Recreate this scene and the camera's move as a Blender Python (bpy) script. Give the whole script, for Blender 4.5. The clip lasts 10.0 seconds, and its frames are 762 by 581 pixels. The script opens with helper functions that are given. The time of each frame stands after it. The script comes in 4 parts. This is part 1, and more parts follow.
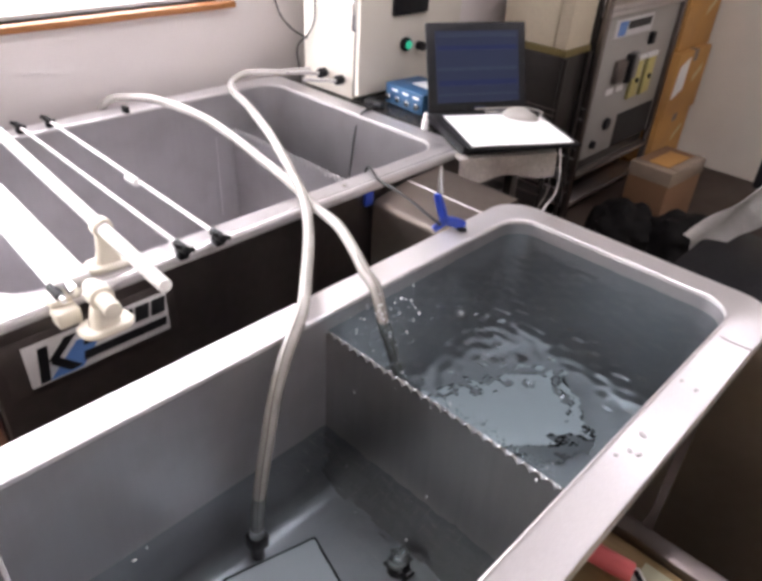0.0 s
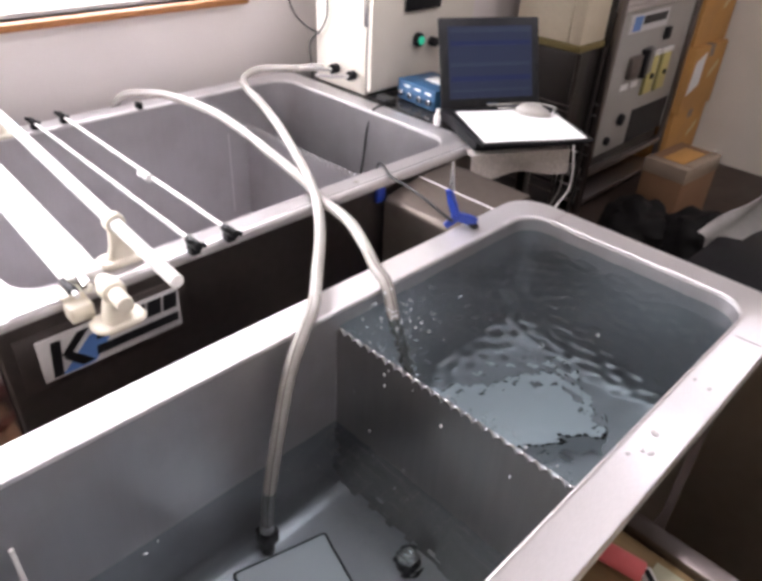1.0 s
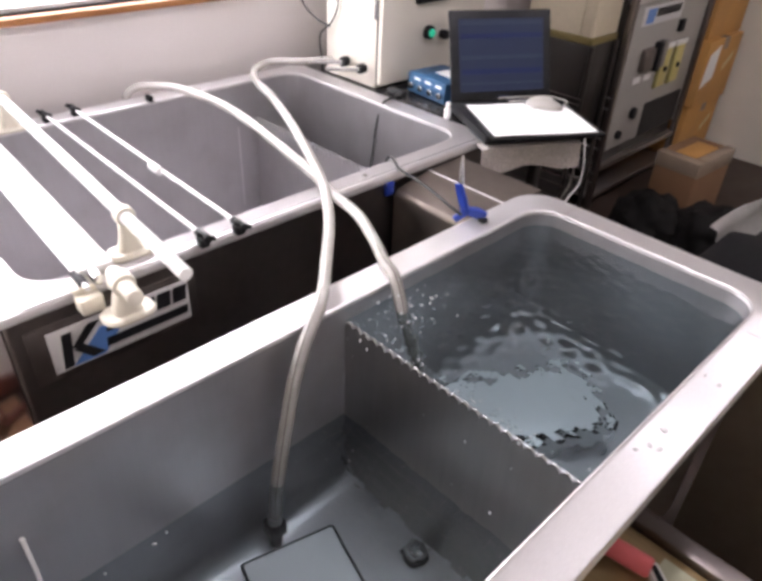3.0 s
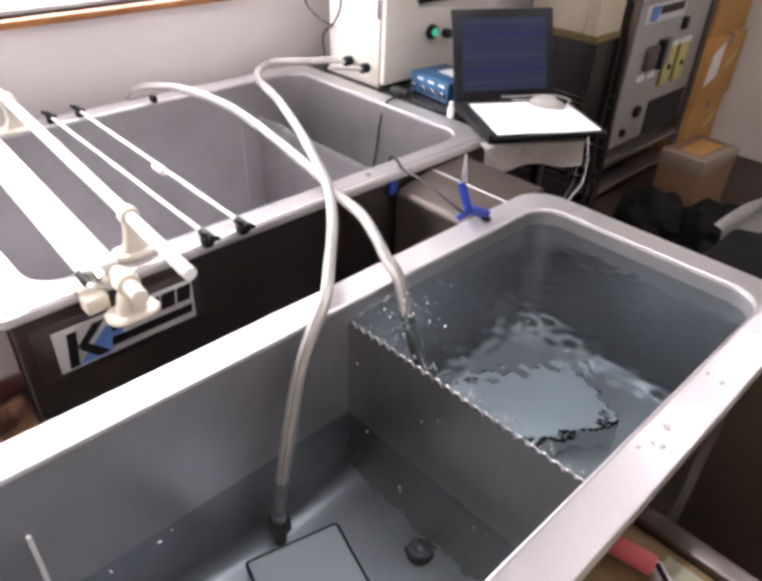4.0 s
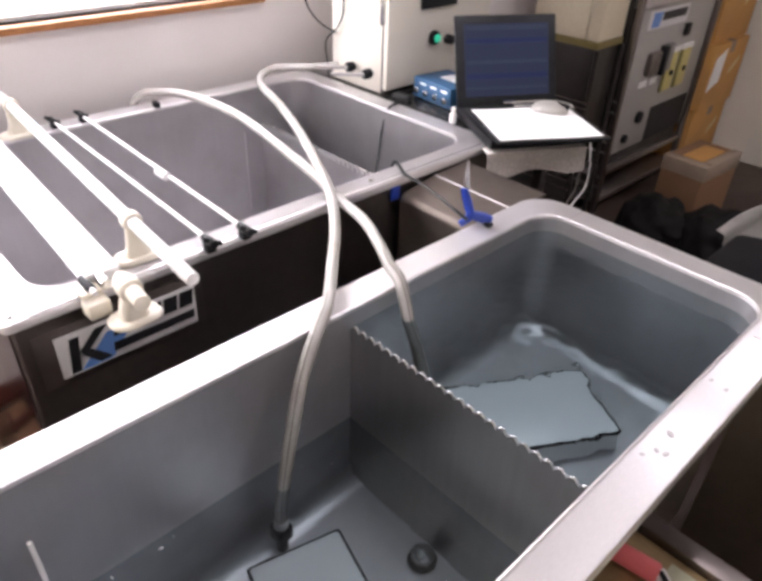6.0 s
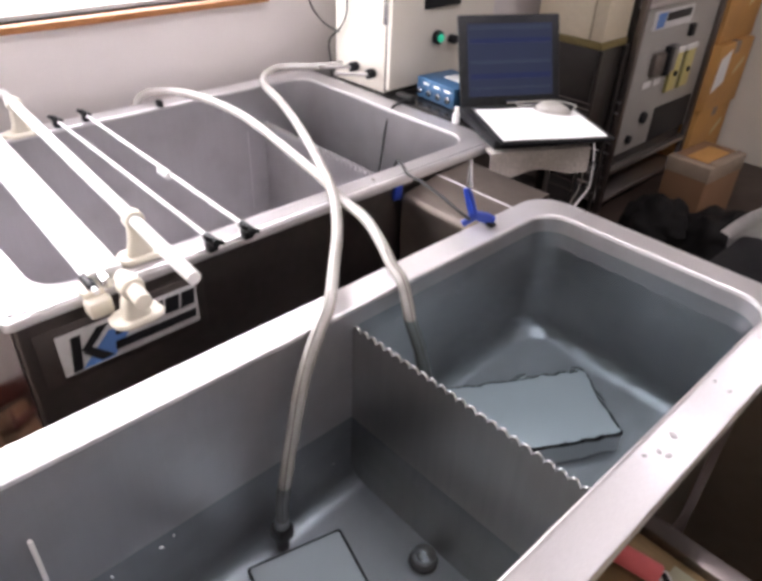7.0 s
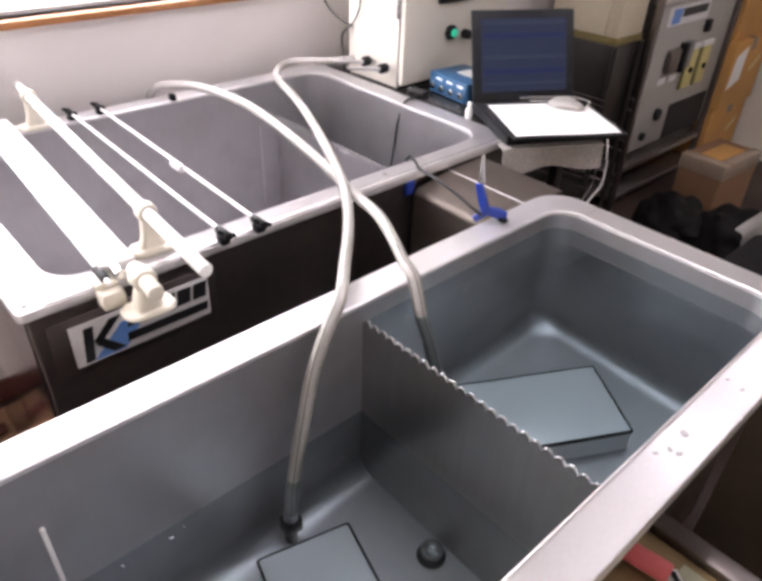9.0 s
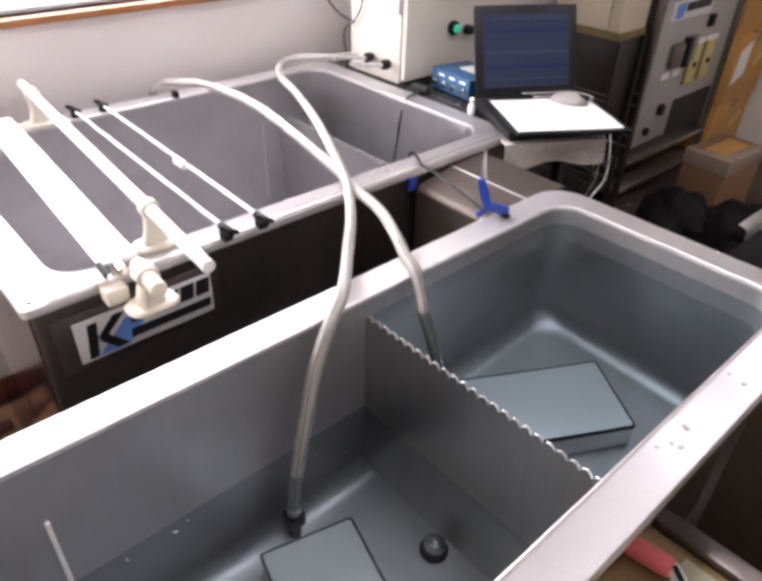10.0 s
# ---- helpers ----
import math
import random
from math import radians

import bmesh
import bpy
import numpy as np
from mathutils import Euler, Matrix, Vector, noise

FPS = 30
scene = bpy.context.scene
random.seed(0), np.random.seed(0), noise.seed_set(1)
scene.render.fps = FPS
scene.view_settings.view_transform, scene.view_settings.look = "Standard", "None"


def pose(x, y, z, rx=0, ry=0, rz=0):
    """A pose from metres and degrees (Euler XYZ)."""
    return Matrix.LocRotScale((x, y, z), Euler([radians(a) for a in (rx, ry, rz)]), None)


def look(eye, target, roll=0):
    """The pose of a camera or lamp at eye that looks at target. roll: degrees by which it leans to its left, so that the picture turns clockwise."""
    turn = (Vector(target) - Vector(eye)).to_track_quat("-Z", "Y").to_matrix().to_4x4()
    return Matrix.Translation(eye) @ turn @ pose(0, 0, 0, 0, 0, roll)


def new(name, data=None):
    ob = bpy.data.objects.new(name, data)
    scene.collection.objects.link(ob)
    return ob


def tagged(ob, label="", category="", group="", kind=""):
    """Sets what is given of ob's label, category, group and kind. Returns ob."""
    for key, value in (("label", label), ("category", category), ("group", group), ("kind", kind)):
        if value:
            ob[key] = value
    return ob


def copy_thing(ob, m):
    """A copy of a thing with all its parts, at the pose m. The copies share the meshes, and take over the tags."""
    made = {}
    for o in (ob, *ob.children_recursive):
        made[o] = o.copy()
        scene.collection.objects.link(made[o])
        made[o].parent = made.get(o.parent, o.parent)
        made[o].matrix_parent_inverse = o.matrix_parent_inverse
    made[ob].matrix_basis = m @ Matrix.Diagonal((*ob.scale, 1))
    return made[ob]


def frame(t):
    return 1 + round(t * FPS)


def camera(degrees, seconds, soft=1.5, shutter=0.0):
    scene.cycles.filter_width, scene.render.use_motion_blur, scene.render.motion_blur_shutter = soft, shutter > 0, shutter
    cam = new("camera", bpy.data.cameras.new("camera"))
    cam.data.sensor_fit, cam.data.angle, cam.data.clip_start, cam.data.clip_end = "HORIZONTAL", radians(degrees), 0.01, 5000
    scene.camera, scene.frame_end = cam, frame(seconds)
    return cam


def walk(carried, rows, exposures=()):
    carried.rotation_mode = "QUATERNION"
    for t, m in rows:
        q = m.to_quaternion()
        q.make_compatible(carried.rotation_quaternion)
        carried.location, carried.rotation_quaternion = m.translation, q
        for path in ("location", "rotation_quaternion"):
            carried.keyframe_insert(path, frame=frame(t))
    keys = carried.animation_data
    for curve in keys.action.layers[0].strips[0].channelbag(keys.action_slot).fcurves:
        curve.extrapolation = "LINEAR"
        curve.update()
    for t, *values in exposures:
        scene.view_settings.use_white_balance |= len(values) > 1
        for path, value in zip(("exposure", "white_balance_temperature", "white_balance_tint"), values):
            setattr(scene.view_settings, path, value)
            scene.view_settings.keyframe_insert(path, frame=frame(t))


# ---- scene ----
cam = camera(60.3, 10.0, 3.7)

PATH = [
    (0, (0.697, -1.163, 1.465), (-0.424, 0.07, 0.359), 3.5),
    (0.5, (0.697, -1.163, 1.464), (-0.437, 0.055, 0.355), 3.3),
    (1, (0.697, -1.161, 1.464), (-0.445, 0.043, 0.347), 3.1),
    (1.5, (0.698, -1.161, 1.462), (-0.448, 0.034, 0.34), 3.0),
    (2, (0.698, -1.159, 1.462), (-0.453, 0.028, 0.337), 2.9),
    (2.5, (0.697, -1.159, 1.463), (-0.455, 0.022, 0.332), 3.0),
    (4, (0.702, -1.16, 1.466), (-0.461, 0.005, 0.329), 2.4),
    (4.5, (0.702, -1.161, 1.466), (-0.464, 0.004, 0.332), 2.5),
    (5, (0.7, -1.16, 1.467), (-0.469, 0.005, 0.338), 2.4),
    (5.5, (0.7, -1.16, 1.467), (-0.471, 0.007, 0.342), 2.4),
    (7, (0.7, -1.157, 1.463), (-0.48, 0.003, 0.34), 2.4),
    (7.5, (0.701, -1.156, 1.464), (-0.484, -0.004, 0.338), 2.5),
    (8, (0.701, -1.159, 1.464), (-0.487, -0.011, 0.338), 2.5),
    (8.5, (0.701, -1.159, 1.462), (-0.492, -0.018, 0.334), 2.4),
    (9, (0.7, -1.159, 1.461), (-0.496, -0.025, 0.326), 2.4),
    (9.5, (0.703, -1.159, 1.461), (-0.495, -0.034, 0.321), 2.1),
    (10, (0.705, -1.159, 1.461), (-0.494, -0.039, 0.319), 2.0),
]
walk(cam, [(t, look(eye, target, roll)) for t, eye, target, roll in PATH])
# ---- world and light ----
world = bpy.data.worlds.new("world")
scene.world = world
world.use_nodes = True
wn = world.node_tree
sky = wn.nodes.new("ShaderNodeTexSky")
sky.sky_type, sky.sun_disc = "NISHITA", False
sky.sun_elevation, sky.sun_rotation = radians(35), radians(-90)
wn.links.new(sky.outputs[0], wn.nodes["Background"].inputs[0])
wn.nodes["Background"].inputs[1].default_value = 0.1


def area(name, m, sx, sy, power, color):
    la = bpy.data.lights.new(name, "AREA")
    la.shape, la.size, la.size_y, la.energy, la.color = "RECTANGLE", sx, sy, power, color
    ob = new(name, la)
    ob.matrix_world = m
    return ob


WINDOW = (-2.0, 0.05, 1.070, 2.05)          # y0, y1, z0, z1 of the window opening
area("window_daylight", look((-1.27, -0.97, 1.56), (0.5, -0.97, 1.18)), 1.95, 0.85, 30, (0.97, 0.915, 1.0))
LAMPS = ((0.27, -0.25), (0.95, 1.55))        # middle of each ceiling light
for lx, ly in LAMPS:
    area("tube_light", look((lx, ly, 2.36), (lx, ly, 0)), 0.12, 1.15, 9.4, (0.98, 0.90, 1.0))



# ---- materials ----
def mat(name, color, rough=0.5, metal=0.0, grain=0.0, scale=30.0, stretch=(1, 1, 1), bump=0.0, dirt=None, dirt_scale=4.0,
        dirt_amount=0.5, rough_var=0.0, island=0.0, spec=0.5, sheen=0.0):
    m = bpy.data.materials.new(name)
    m.use_nodes = True
    nt = m.node_tree
    b = nt.nodes["Principled BSDF"]
    b.inputs["Roughness"].default_value = rough
    b.inputs["Metallic"].default_value = metal
    b.inputs["Specular IOR Level"].default_value = spec
    b.inputs["Sheen Weight"].default_value = sheen
    co = nt.nodes.new("ShaderNodeTexCoord")
    mp = nt.nodes.new("ShaderNodeMapping")
    mp.inputs["Scale"].default_value = stretch
    nt.links.new(co.outputs["Object"], mp.inputs[0])
    fine = nt.nodes.new("ShaderNodeTexNoise")
    fine.inputs["Scale"].default_value, fine.inputs["Detail"].default_value = scale, 6
    nt.links.new(mp.outputs[0], fine.inputs["Vector"])
    coarse = nt.nodes.new("ShaderNodeTexNoise")
    coarse.inputs["Scale"].default_value, coarse.inputs["Detail"].default_value = dirt_scale, 5
    nt.links.new(co.outputs["Object"], coarse.inputs["Vector"])
    ramp = nt.nodes.new("ShaderNodeValToRGB")
    c = color
    lo, hi = 1 - grain, 1 + grain
    ramp.color_ramp.elements[0].color = (c[0] * lo, c[1] * lo, c[2] * lo, 1)
    ramp.color_ramp.elements[1].color = (min(1, c[0] * hi), min(1, c[1] * hi), min(1, c[2] * hi), 1)
    ramp.color_ramp.elements[0].position, ramp.color_ramp.elements[1].position = 0.3, 0.7
    nt.links.new(fine.outputs[0], ramp.inputs[0])
    out = ramp.outputs[0]
    if dirt:
        r2 = nt.nodes.new("ShaderNodeValToRGB")
        r2.color_ramp.elements[0].position, r2.color_ramp.elements[1].position = 0.45, 0.75
        r2.color_ramp.elements[0].color = (0, 0, 0, 1)
        r2.color_ramp.elements[1].color = (dirt_amount, dirt_amount, dirt_amount, 1)
        nt.links.new(coarse.outputs[0], r2.inputs[0])
        mix = nt.nodes.new("ShaderNodeMixRGB")
        nt.links.new(r2.outputs[0], mix.inputs[0])
        nt.links.new(out, mix.inputs[1])
        mix.inputs[2].default_value = (*dirt, 1)
        out = mix.outputs[0]
    nt.links.new(out, b.inputs["Base Color"])
    if rough_var:
        mr = nt.nodes.new("ShaderNodeMapRange")
        mr.inputs[1].default_value, mr.inputs[2].default_value = 0.3, 0.7
        mr.inputs[3].default_value, mr.inputs[4].default_value = max(0.02, rough - rough_var), min(1, rough + rough_var)
        nt.links.new(coarse.outputs[0], mr.inputs[0])
        nt.links.new(mr.outputs[0], b.inputs["Roughness"])
    if bump:
        bp = nt.nodes.new("ShaderNodeBump")
        bp.inputs["Strength"].default_value, bp.inputs["Distance"].default_value = bump, 0.002
        nt.links.new(fine.outputs[0], bp.inputs["Height"])
        nt.links.new(bp.outputs[0], b.inputs["Normal"])
    return m


def glow(name, color, strength):
    m = mat(name, color, 0.4)
    b = m.node_tree.nodes["Principled BSDF"]
    b.inputs["Specular IOR Level"].default_value = 0.2
    b.inputs["Emission Color"].default_value = (*color, 1)
    b.inputs["Emission Strength"].default_value = strength
    return m


def clear(name, color, ior, rough=0.0, through_weight=1.0):
    m = bpy.data.materials.new(name)
    m.use_nodes = True
    b = m.node_tree.nodes["Principled BSDF"]
    b.inputs["Base Color"].default_value = (*color, 1)
    b.inputs["Transmission Weight"].default_value = through_weight
    b.inputs["IOR"].default_value = ior
    b.inputs["Roughness"].default_value = rough
    return m


STEEL = mat("satin_steel", (0.66, 0.63, 0.63), 0.34, 1.0, 0.05, 60, (1, 1, 1), 0.04, (0.55, 0.52, 0.51), 5, 0.5, 0.05)
STEEL_RIM = mat("rim_steel", (0.745, 0.725, 0.735), 0.42, 0.8, 0.04, 90, (6, 1, 6), 0.05, (0.70, 0.67, 0.66), 7, 0.4, 0.06)
STEEL_BASIN = mat("basin_steel", (0.53, 0.515, 0.53), 0.38, 0.88, 0.018, 14, (7, 7, 0.35), 0.0, (0.40, 0.386, 0.391), 8, 0.55, 0.06)
# low base stands in for the dark floor reflected in the far tank's panels
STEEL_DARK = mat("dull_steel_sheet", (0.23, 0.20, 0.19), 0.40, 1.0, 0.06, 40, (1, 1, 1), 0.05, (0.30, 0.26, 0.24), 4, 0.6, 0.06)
STEEL_BROWN = mat("mottled_brown_steel", (0.20, 0.172, 0.152), 0.54, 1.0, 0.06, 40, (1, 1, 1), 0.05, (0.15, 0.122, 0.10), 4, 0.6, 0.05)
STEEL_COUNTER = mat("brown_tinged_steel", (0.29, 0.24, 0.192), 0.42, 1.0, 0.05, 40, (1, 1, 1), 0.04, (0.36, 0.29, 0.23), 4, 0.6, 0.05)
WEIR_STEEL = mat("weir_steel", (0.42, 0.40, 0.385), 0.36, 1.0, 0.04, 14, (7, 7, 0.35), 0.03, (0.34, 0.32, 0.30), 6, 0.5, 0.06)
# near-white, hardly metallic base stands in for bright reflections on the steel
PLATE = mat("transducer_steel", (0.93, 0.935, 0.95), 0.34, 0.1, 0.012, 80, (1, 1, 1), 0.02)
CHROME = mat("chrome", (0.75, 0.75, 0.75), 0.16, 1.0, 0.03)
WALL = mat("wall_paint", (0.82, 0.775, 0.77), 0.8, 0, 0.012, 120, (1, 1, 1), 0.05, (0.77, 0.725, 0.715), 2.5, 0.5)
WALL_GREY = mat("grey_wall_paint", (0.80, 0.76, 0.685), 0.85, 0, 0.03, 120, (1, 1, 1), 0.15, (0.68, 0.63, 0.57), 2.5, 0.5)
CEIL = mat("ceiling_paint", (0.62, 0.60, 0.59), 0.9, 0, 0.04, 60, (1, 1, 1), 0.2)
# base holds the shade under the rack; the vinyl itself is a lighter tan
FLOOR = mat("shaded_brown_vinyl", (0.055, 0.036, 0.028), 0.55, 0, 0.12, 25, (1, 1, 1), 0.08, (0.03, 0.018, 0.014), 3, 0.6, 0.08)
WOOD = mat("varnished_wood", (0.42, 0.18, 0.065), 0.4, 0, 0.2, 20, (8, 1, 8), 0.1, (0.38, 0.18, 0.07), 6, 0.5)
BOARD = mat("plywood", (0.36, 0.25, 0.12), 0.6, 0, 0.18, 18, (1, 6, 1), 0.15, (0.26, 0.2, 0.10), 7, 0.6)
SKIRT = mat("red_brown_baseboard", (0.16, 0.045, 0.035), 0.45, 0, 0.15, 20, (1, 1, 1), 0.1, (0.08, 0.03, 0.02), 6, 0.6)
ENAMEL = mat("cream_enamel", (0.72, 0.68, 0.60), 0.45, 0, 0.02, 200, (1, 1, 1), 0.06, (0.66, 0.61, 0.53), 3, 0.4)
PVC = mat("ivory_plastic", (0.80, 0.75, 0.64), 0.38, 0, 0.03, 40, (1, 1, 1), 0.03, (0.72, 0.66, 0.54), 12, 0.4)
WHITE = mat("white_plastic", (0.85, 0.84, 0.83), 0.35, 0, 0.02, 40, (1, 1, 1), 0.02, (0.78, 0.76, 0.74), 9, 0.4)
BLACK = mat("black_plastic", (0.016, 0.016, 0.018), 0.42, 0, 0.2, 80, (1, 1, 1), 0.06, spec=0.22)
RUBBER = mat("black_rubber", (0.02, 0.02, 0.02), 0.7, 0, 0.2, 90, (1, 1, 1), 0.1)
BLUE = mat("blue_plastic", (0.016, 0.045, 0.30), 0.35, 0, 0.1, 60, (1, 1, 1), 0.05, (0.015, 0.045, 0.3), 20, 0.5)
BLUEBOX = mat("blue_painted_metal", (0.026, 0.09, 0.19), 0.4, 0.0, 0.06, 80, (1, 1, 1), 0.05, (0.03, 0.13, 0.30), 14, 0.5)
PAPER = mat("white_paper", (0.86, 0.855, 0.85), 0.75, 0, 0.02, 90, (1, 1, 1), 0.05)
MOUSE = mat("grey_white_plastic", (0.34, 0.325, 0.30), 0.35, 0, 0.03, 60, (1, 1, 1), 0.02)
TOWEL = mat("grey_towel", (0.44, 0.40, 0.37), 0.95, 0, 0.2, 160, (1, 1, 1), 0.8, (0.33, 0.29, 0.26), 12, 0.6, sheen=0.3)
CLOTH = mat("light_grey_sheet", (0.68, 0.66, 0.645), 0.8, 0, 0.06, 60, (1, 1, 1), 0.3, (0.38, 0.36, 0.35), 9, 0.5)
KRAFT = mat("corrugated_cardboard", (0.54, 0.285, 0.085), 0.85, 0, 0.08, 60, (1, 1, 14), 0.2, (0.38, 0.22, 0.10), 5, 0.6)
KRAFT_DARK = mat("brown_cardboard", (0.25, 0.135, 0.07), 0.85, 0, 0.08, 60, (1, 1, 14), 0.2, (0.27, 0.15, 0.08), 5, 0.6)
CREAM = mat("cream_carton", (0.66, 0.58, 0.44), 0.75, 0, 0.04, 60, (1, 1, 1), 0.1, (0.58, 0.50, 0.37), 5, 0.5)
TAPE = mat("clear_packing_tape", (0.36, 0.28, 0.215), 0.22, 0, 0.06, 30, (1, 1, 1), 0.1)
YELLOW = mat("yellow_switch_plate", (0.60, 0.53, 0.20), 0.45, 0, 0.05, 60)
PINK = mat("pink_rubber_grip", (0.75, 0.16, 0.17), 0.55, 0, 0.06, 80, (1, 1, 1), 0.15, (0.6, 0.11, 0.12), 20, 0.5)
DARKBOX = mat("dark_painted_metal", (0.036, 0.031, 0.029), 0.35, 0.2, 0.1, 30, (1, 1, 1), 0.06, (0.055, 0.046, 0.038), 5, 0.6)
BLACKTOP = mat("black_glossy_table", (0.02, 0.019, 0.02), 0.18, 0, 0.2, 30, (1, 1, 1), 0.03, (0.04, 0.035, 0.03), 6, 0.5, 0.06)
LOGO_BLUE = mat("sign_blue", (0.12, 0.26, 0.62), 0.4)
LOGO_BLACK = mat("sign_black", (0.012, 0.012, 0.014), 0.4)
SIGN = mat("sign_white", (0.66, 0.65, 0.65), 0.4, 0, 0.03, 40, (1, 1, 1), 0.02, (0.58, 0.57, 0.57), 14, 0.4)
DAY = glow("bright_daylight", (1.0, 0.985, 0.99), 2.2)
TUBE = glow("fluorescent_diffuser", (1.0, 0.96, 0.93), 3.5)
LAMP_GREEN = glow("green_pilot_glow", (0.04, 0.55, 0.33), 0.42)
SCREEN = glow("dim_blue_display", (0.018, 0.024, 0.048), 0.42)
SCREEN_BAR = glow("display_blue_band", (0.012, 0.017, 0.058), 0.42)
SCREEN_GREY = glow("display_grey_band", (0.026, 0.033, 0.055), 0.42)
WATER = clear("water", (0.21, 0.302, 0.322), 1.33)
SHALLOW = clear("shallow_water", (0.26, 0.335, 0.355), 1.33)
BEAD = clear("clear_bead", (0.80, 0.78, 0.78), 1.33, 0.15, 0.4)
DROP = clear("aerated_water", (0.9, 0.93, 0.95), 1.33, 0.12, 0.3)
GLASS = clear("window_glass", (0.97, 0.98, 0.98), 1.0)
HOSE = mat("braided_clear_hose", (0.74, 0.715, 0.68), 0.22, 0, 0.10, 260, (1, 1, 1), 0.12, (0.50, 0.455, 0.40), 8, 0.7, spec=0.6)
HOSE.node_tree.nodes["Principled BSDF"].inputs["Transmission Weight"].default_value = 0.55
HOSE_LINE = mat("hose_braid", (0.10, 0.085, 0.07), 0.5, 0, 0.1, 100)


# ---- mesh helpers ----
def part(name, bm, material, parent=None, label="", smooth=40):
    me = bpy.data.meshes.new(name)
    bmesh.ops.recalc_face_normals(bm, faces=bm.faces)
    bm.to_mesh(me)
    bm.free()
    me.materials.append(material)
    if smooth:
        for p in me.polygons:
            p.use_smooth = True
        me.set_sharp_from_angle(angle=radians(smooth))
    ob = new(name, me)
    if parent:
        ob.parent = parent
    if label:
        ob["label"] = label
    return ob


def thing(name, label, category, m=None, group="", kind=""):
    ob = new(name)
    ob.empty_display_size = 0.05
    if m is not None:
        ob.matrix_world = m
    return tagged(ob, label, category, group, kind)


def box(x0, x1, y0, y1, z0, z1, bevel=0.003, seg=2, bm=None):
    bm = bm or bmesh.new()
    r = bmesh.ops.create_cube(bm, size=1, matrix=Matrix.Translation(((x0 + x1) / 2, (y0 + y1) / 2, (z0 + z1) / 2))
                              @ Matrix.Diagonal((x1 - x0, y1 - y0, z1 - z0, 1)))
    if bevel:
        es = list({e for v in r["verts"] for e in v.link_edges})
        bmesh.ops.bevel(bm, geom=es, offset=bevel, segments=seg, profile=0.5, affect="EDGES")
    return bm


def rod(a, b, r, seg=14, bm=None, r2=None, bevel=0.0):
    bm = bm or bmesh.new()
    a, b = Vector(a), Vector(b)
    d = b - a
    m = Matrix.Translation((a + b) / 2) @ d.to_track_quat("Z", "Y").to_matrix().to_4x4()
    got = bmesh.ops.create_cone(bm, cap_ends=True, segments=seg, radius1=r, radius2=r if r2 is None else r2, depth=d.length, matrix=m)
    if bevel:
        caps = [f for f in {f for v in got["verts"] for f in v.link_faces} if len(f.verts) == seg]
        bmesh.ops.bevel(bm, geom=list({e for f in caps for e in f.edges}), offset=bevel, segments=2, profile=0.5, affect="EDGES")
    return bm


def ball(c, r, sub=2, squash=(1, 1, 1), bm=None):
    bm = bm or bmesh.new()
    bmesh.ops.create_icosphere(bm, subdivisions=sub, radius=r, matrix=Matrix.Translation(c) @ Matrix.Diagonal((*squash, 1)))
    return bm


def spline(pts, n=10):
    pts = [Vector(p) for p in pts]
    P = [2 * pts[0] - pts[1]] + pts + [2 * pts[-1] - pts[-2]]
    out = []
    for i in range(1, len(P) - 2):
        for k in range(n):
            t = k / n
            a, b, c, d = P[i - 1], P[i], P[i + 1], P[i + 2]
            out.append(0.5 * (2 * b + (c - a) * t + (2 * a - 5 * b + 4 * c - d) * t * t + (3 * b - a - 3 * c + d) * t ** 3))
    return out + [pts[-1]]


def sweep(pts, r, seg=14, bm=None, twist=0.0, phase=0.0, off=0.0):
    """A tube of radius r along pts, or, with off, a thread wound round it."""
    bm = bm or bmesh.new()
    rings, up = [], Vector((0, 0, 1))
    side = None
    for i, p in enumerate(pts):
        d = (pts[min(i + 1, len(pts) - 1)] - pts[max(i - 1, 0)]).normalized()
        side = d.cross(up if abs(d.z) < 0.95 else Vector((0, 1, 0))).normalized() if side is None else (side - d * side.dot(d)).normalized()
        w = side.cross(d)
        c = p + off * (side * math.cos(phase + twist * i) + w * math.sin(phase + twist * i))
        rings.append([bm.verts.new(c + r * (side * math.cos(a) + w * math.sin(a))) for a in (2 * math.pi * k / seg for k in range(seg))])
    for a, b in zip(rings, rings[1:]):
        for k in range(seg):
            bm.faces.new((a[k], a[(k + 1) % seg], b[(k + 1) % seg], b[k]))
    bm.faces.new(rings[0][::-1])
    bm.faces.new(rings[-1])
    return bm


def ring(x0, x1, y0, y1, r, z, n=8):
    out = []
    for cx, cy, a0 in ((x1 - r, y1 - r, 0), (x0 + r, y1 - r, 90), (x0 + r, y0 + r, 180), (x1 - r, y0 + r, 270)):
        for k in range(n + 1):
            a = radians(a0 + 90 * k / n)
            out.append((cx + r * math.cos(a), cy + r * math.sin(a), z))
    return out


def loft(rings, cap_first=False, cap_last=False, bm=None):
    bm = bm or bmesh.new()
    vs = [[bm.verts.new(p) for p in r] for r in rings]
    for a, b in zip(vs, vs[1:]):
        n = len(a)
        for k in range(n):
            bm.faces.new((a[k], a[(k + 1) % n], b[(k + 1) % n], b[k]))
    if cap_first:
        bm.faces.new(vs[0][::-1])
    if cap_last:
        bm.faces.new(vs[-1])
    return bm


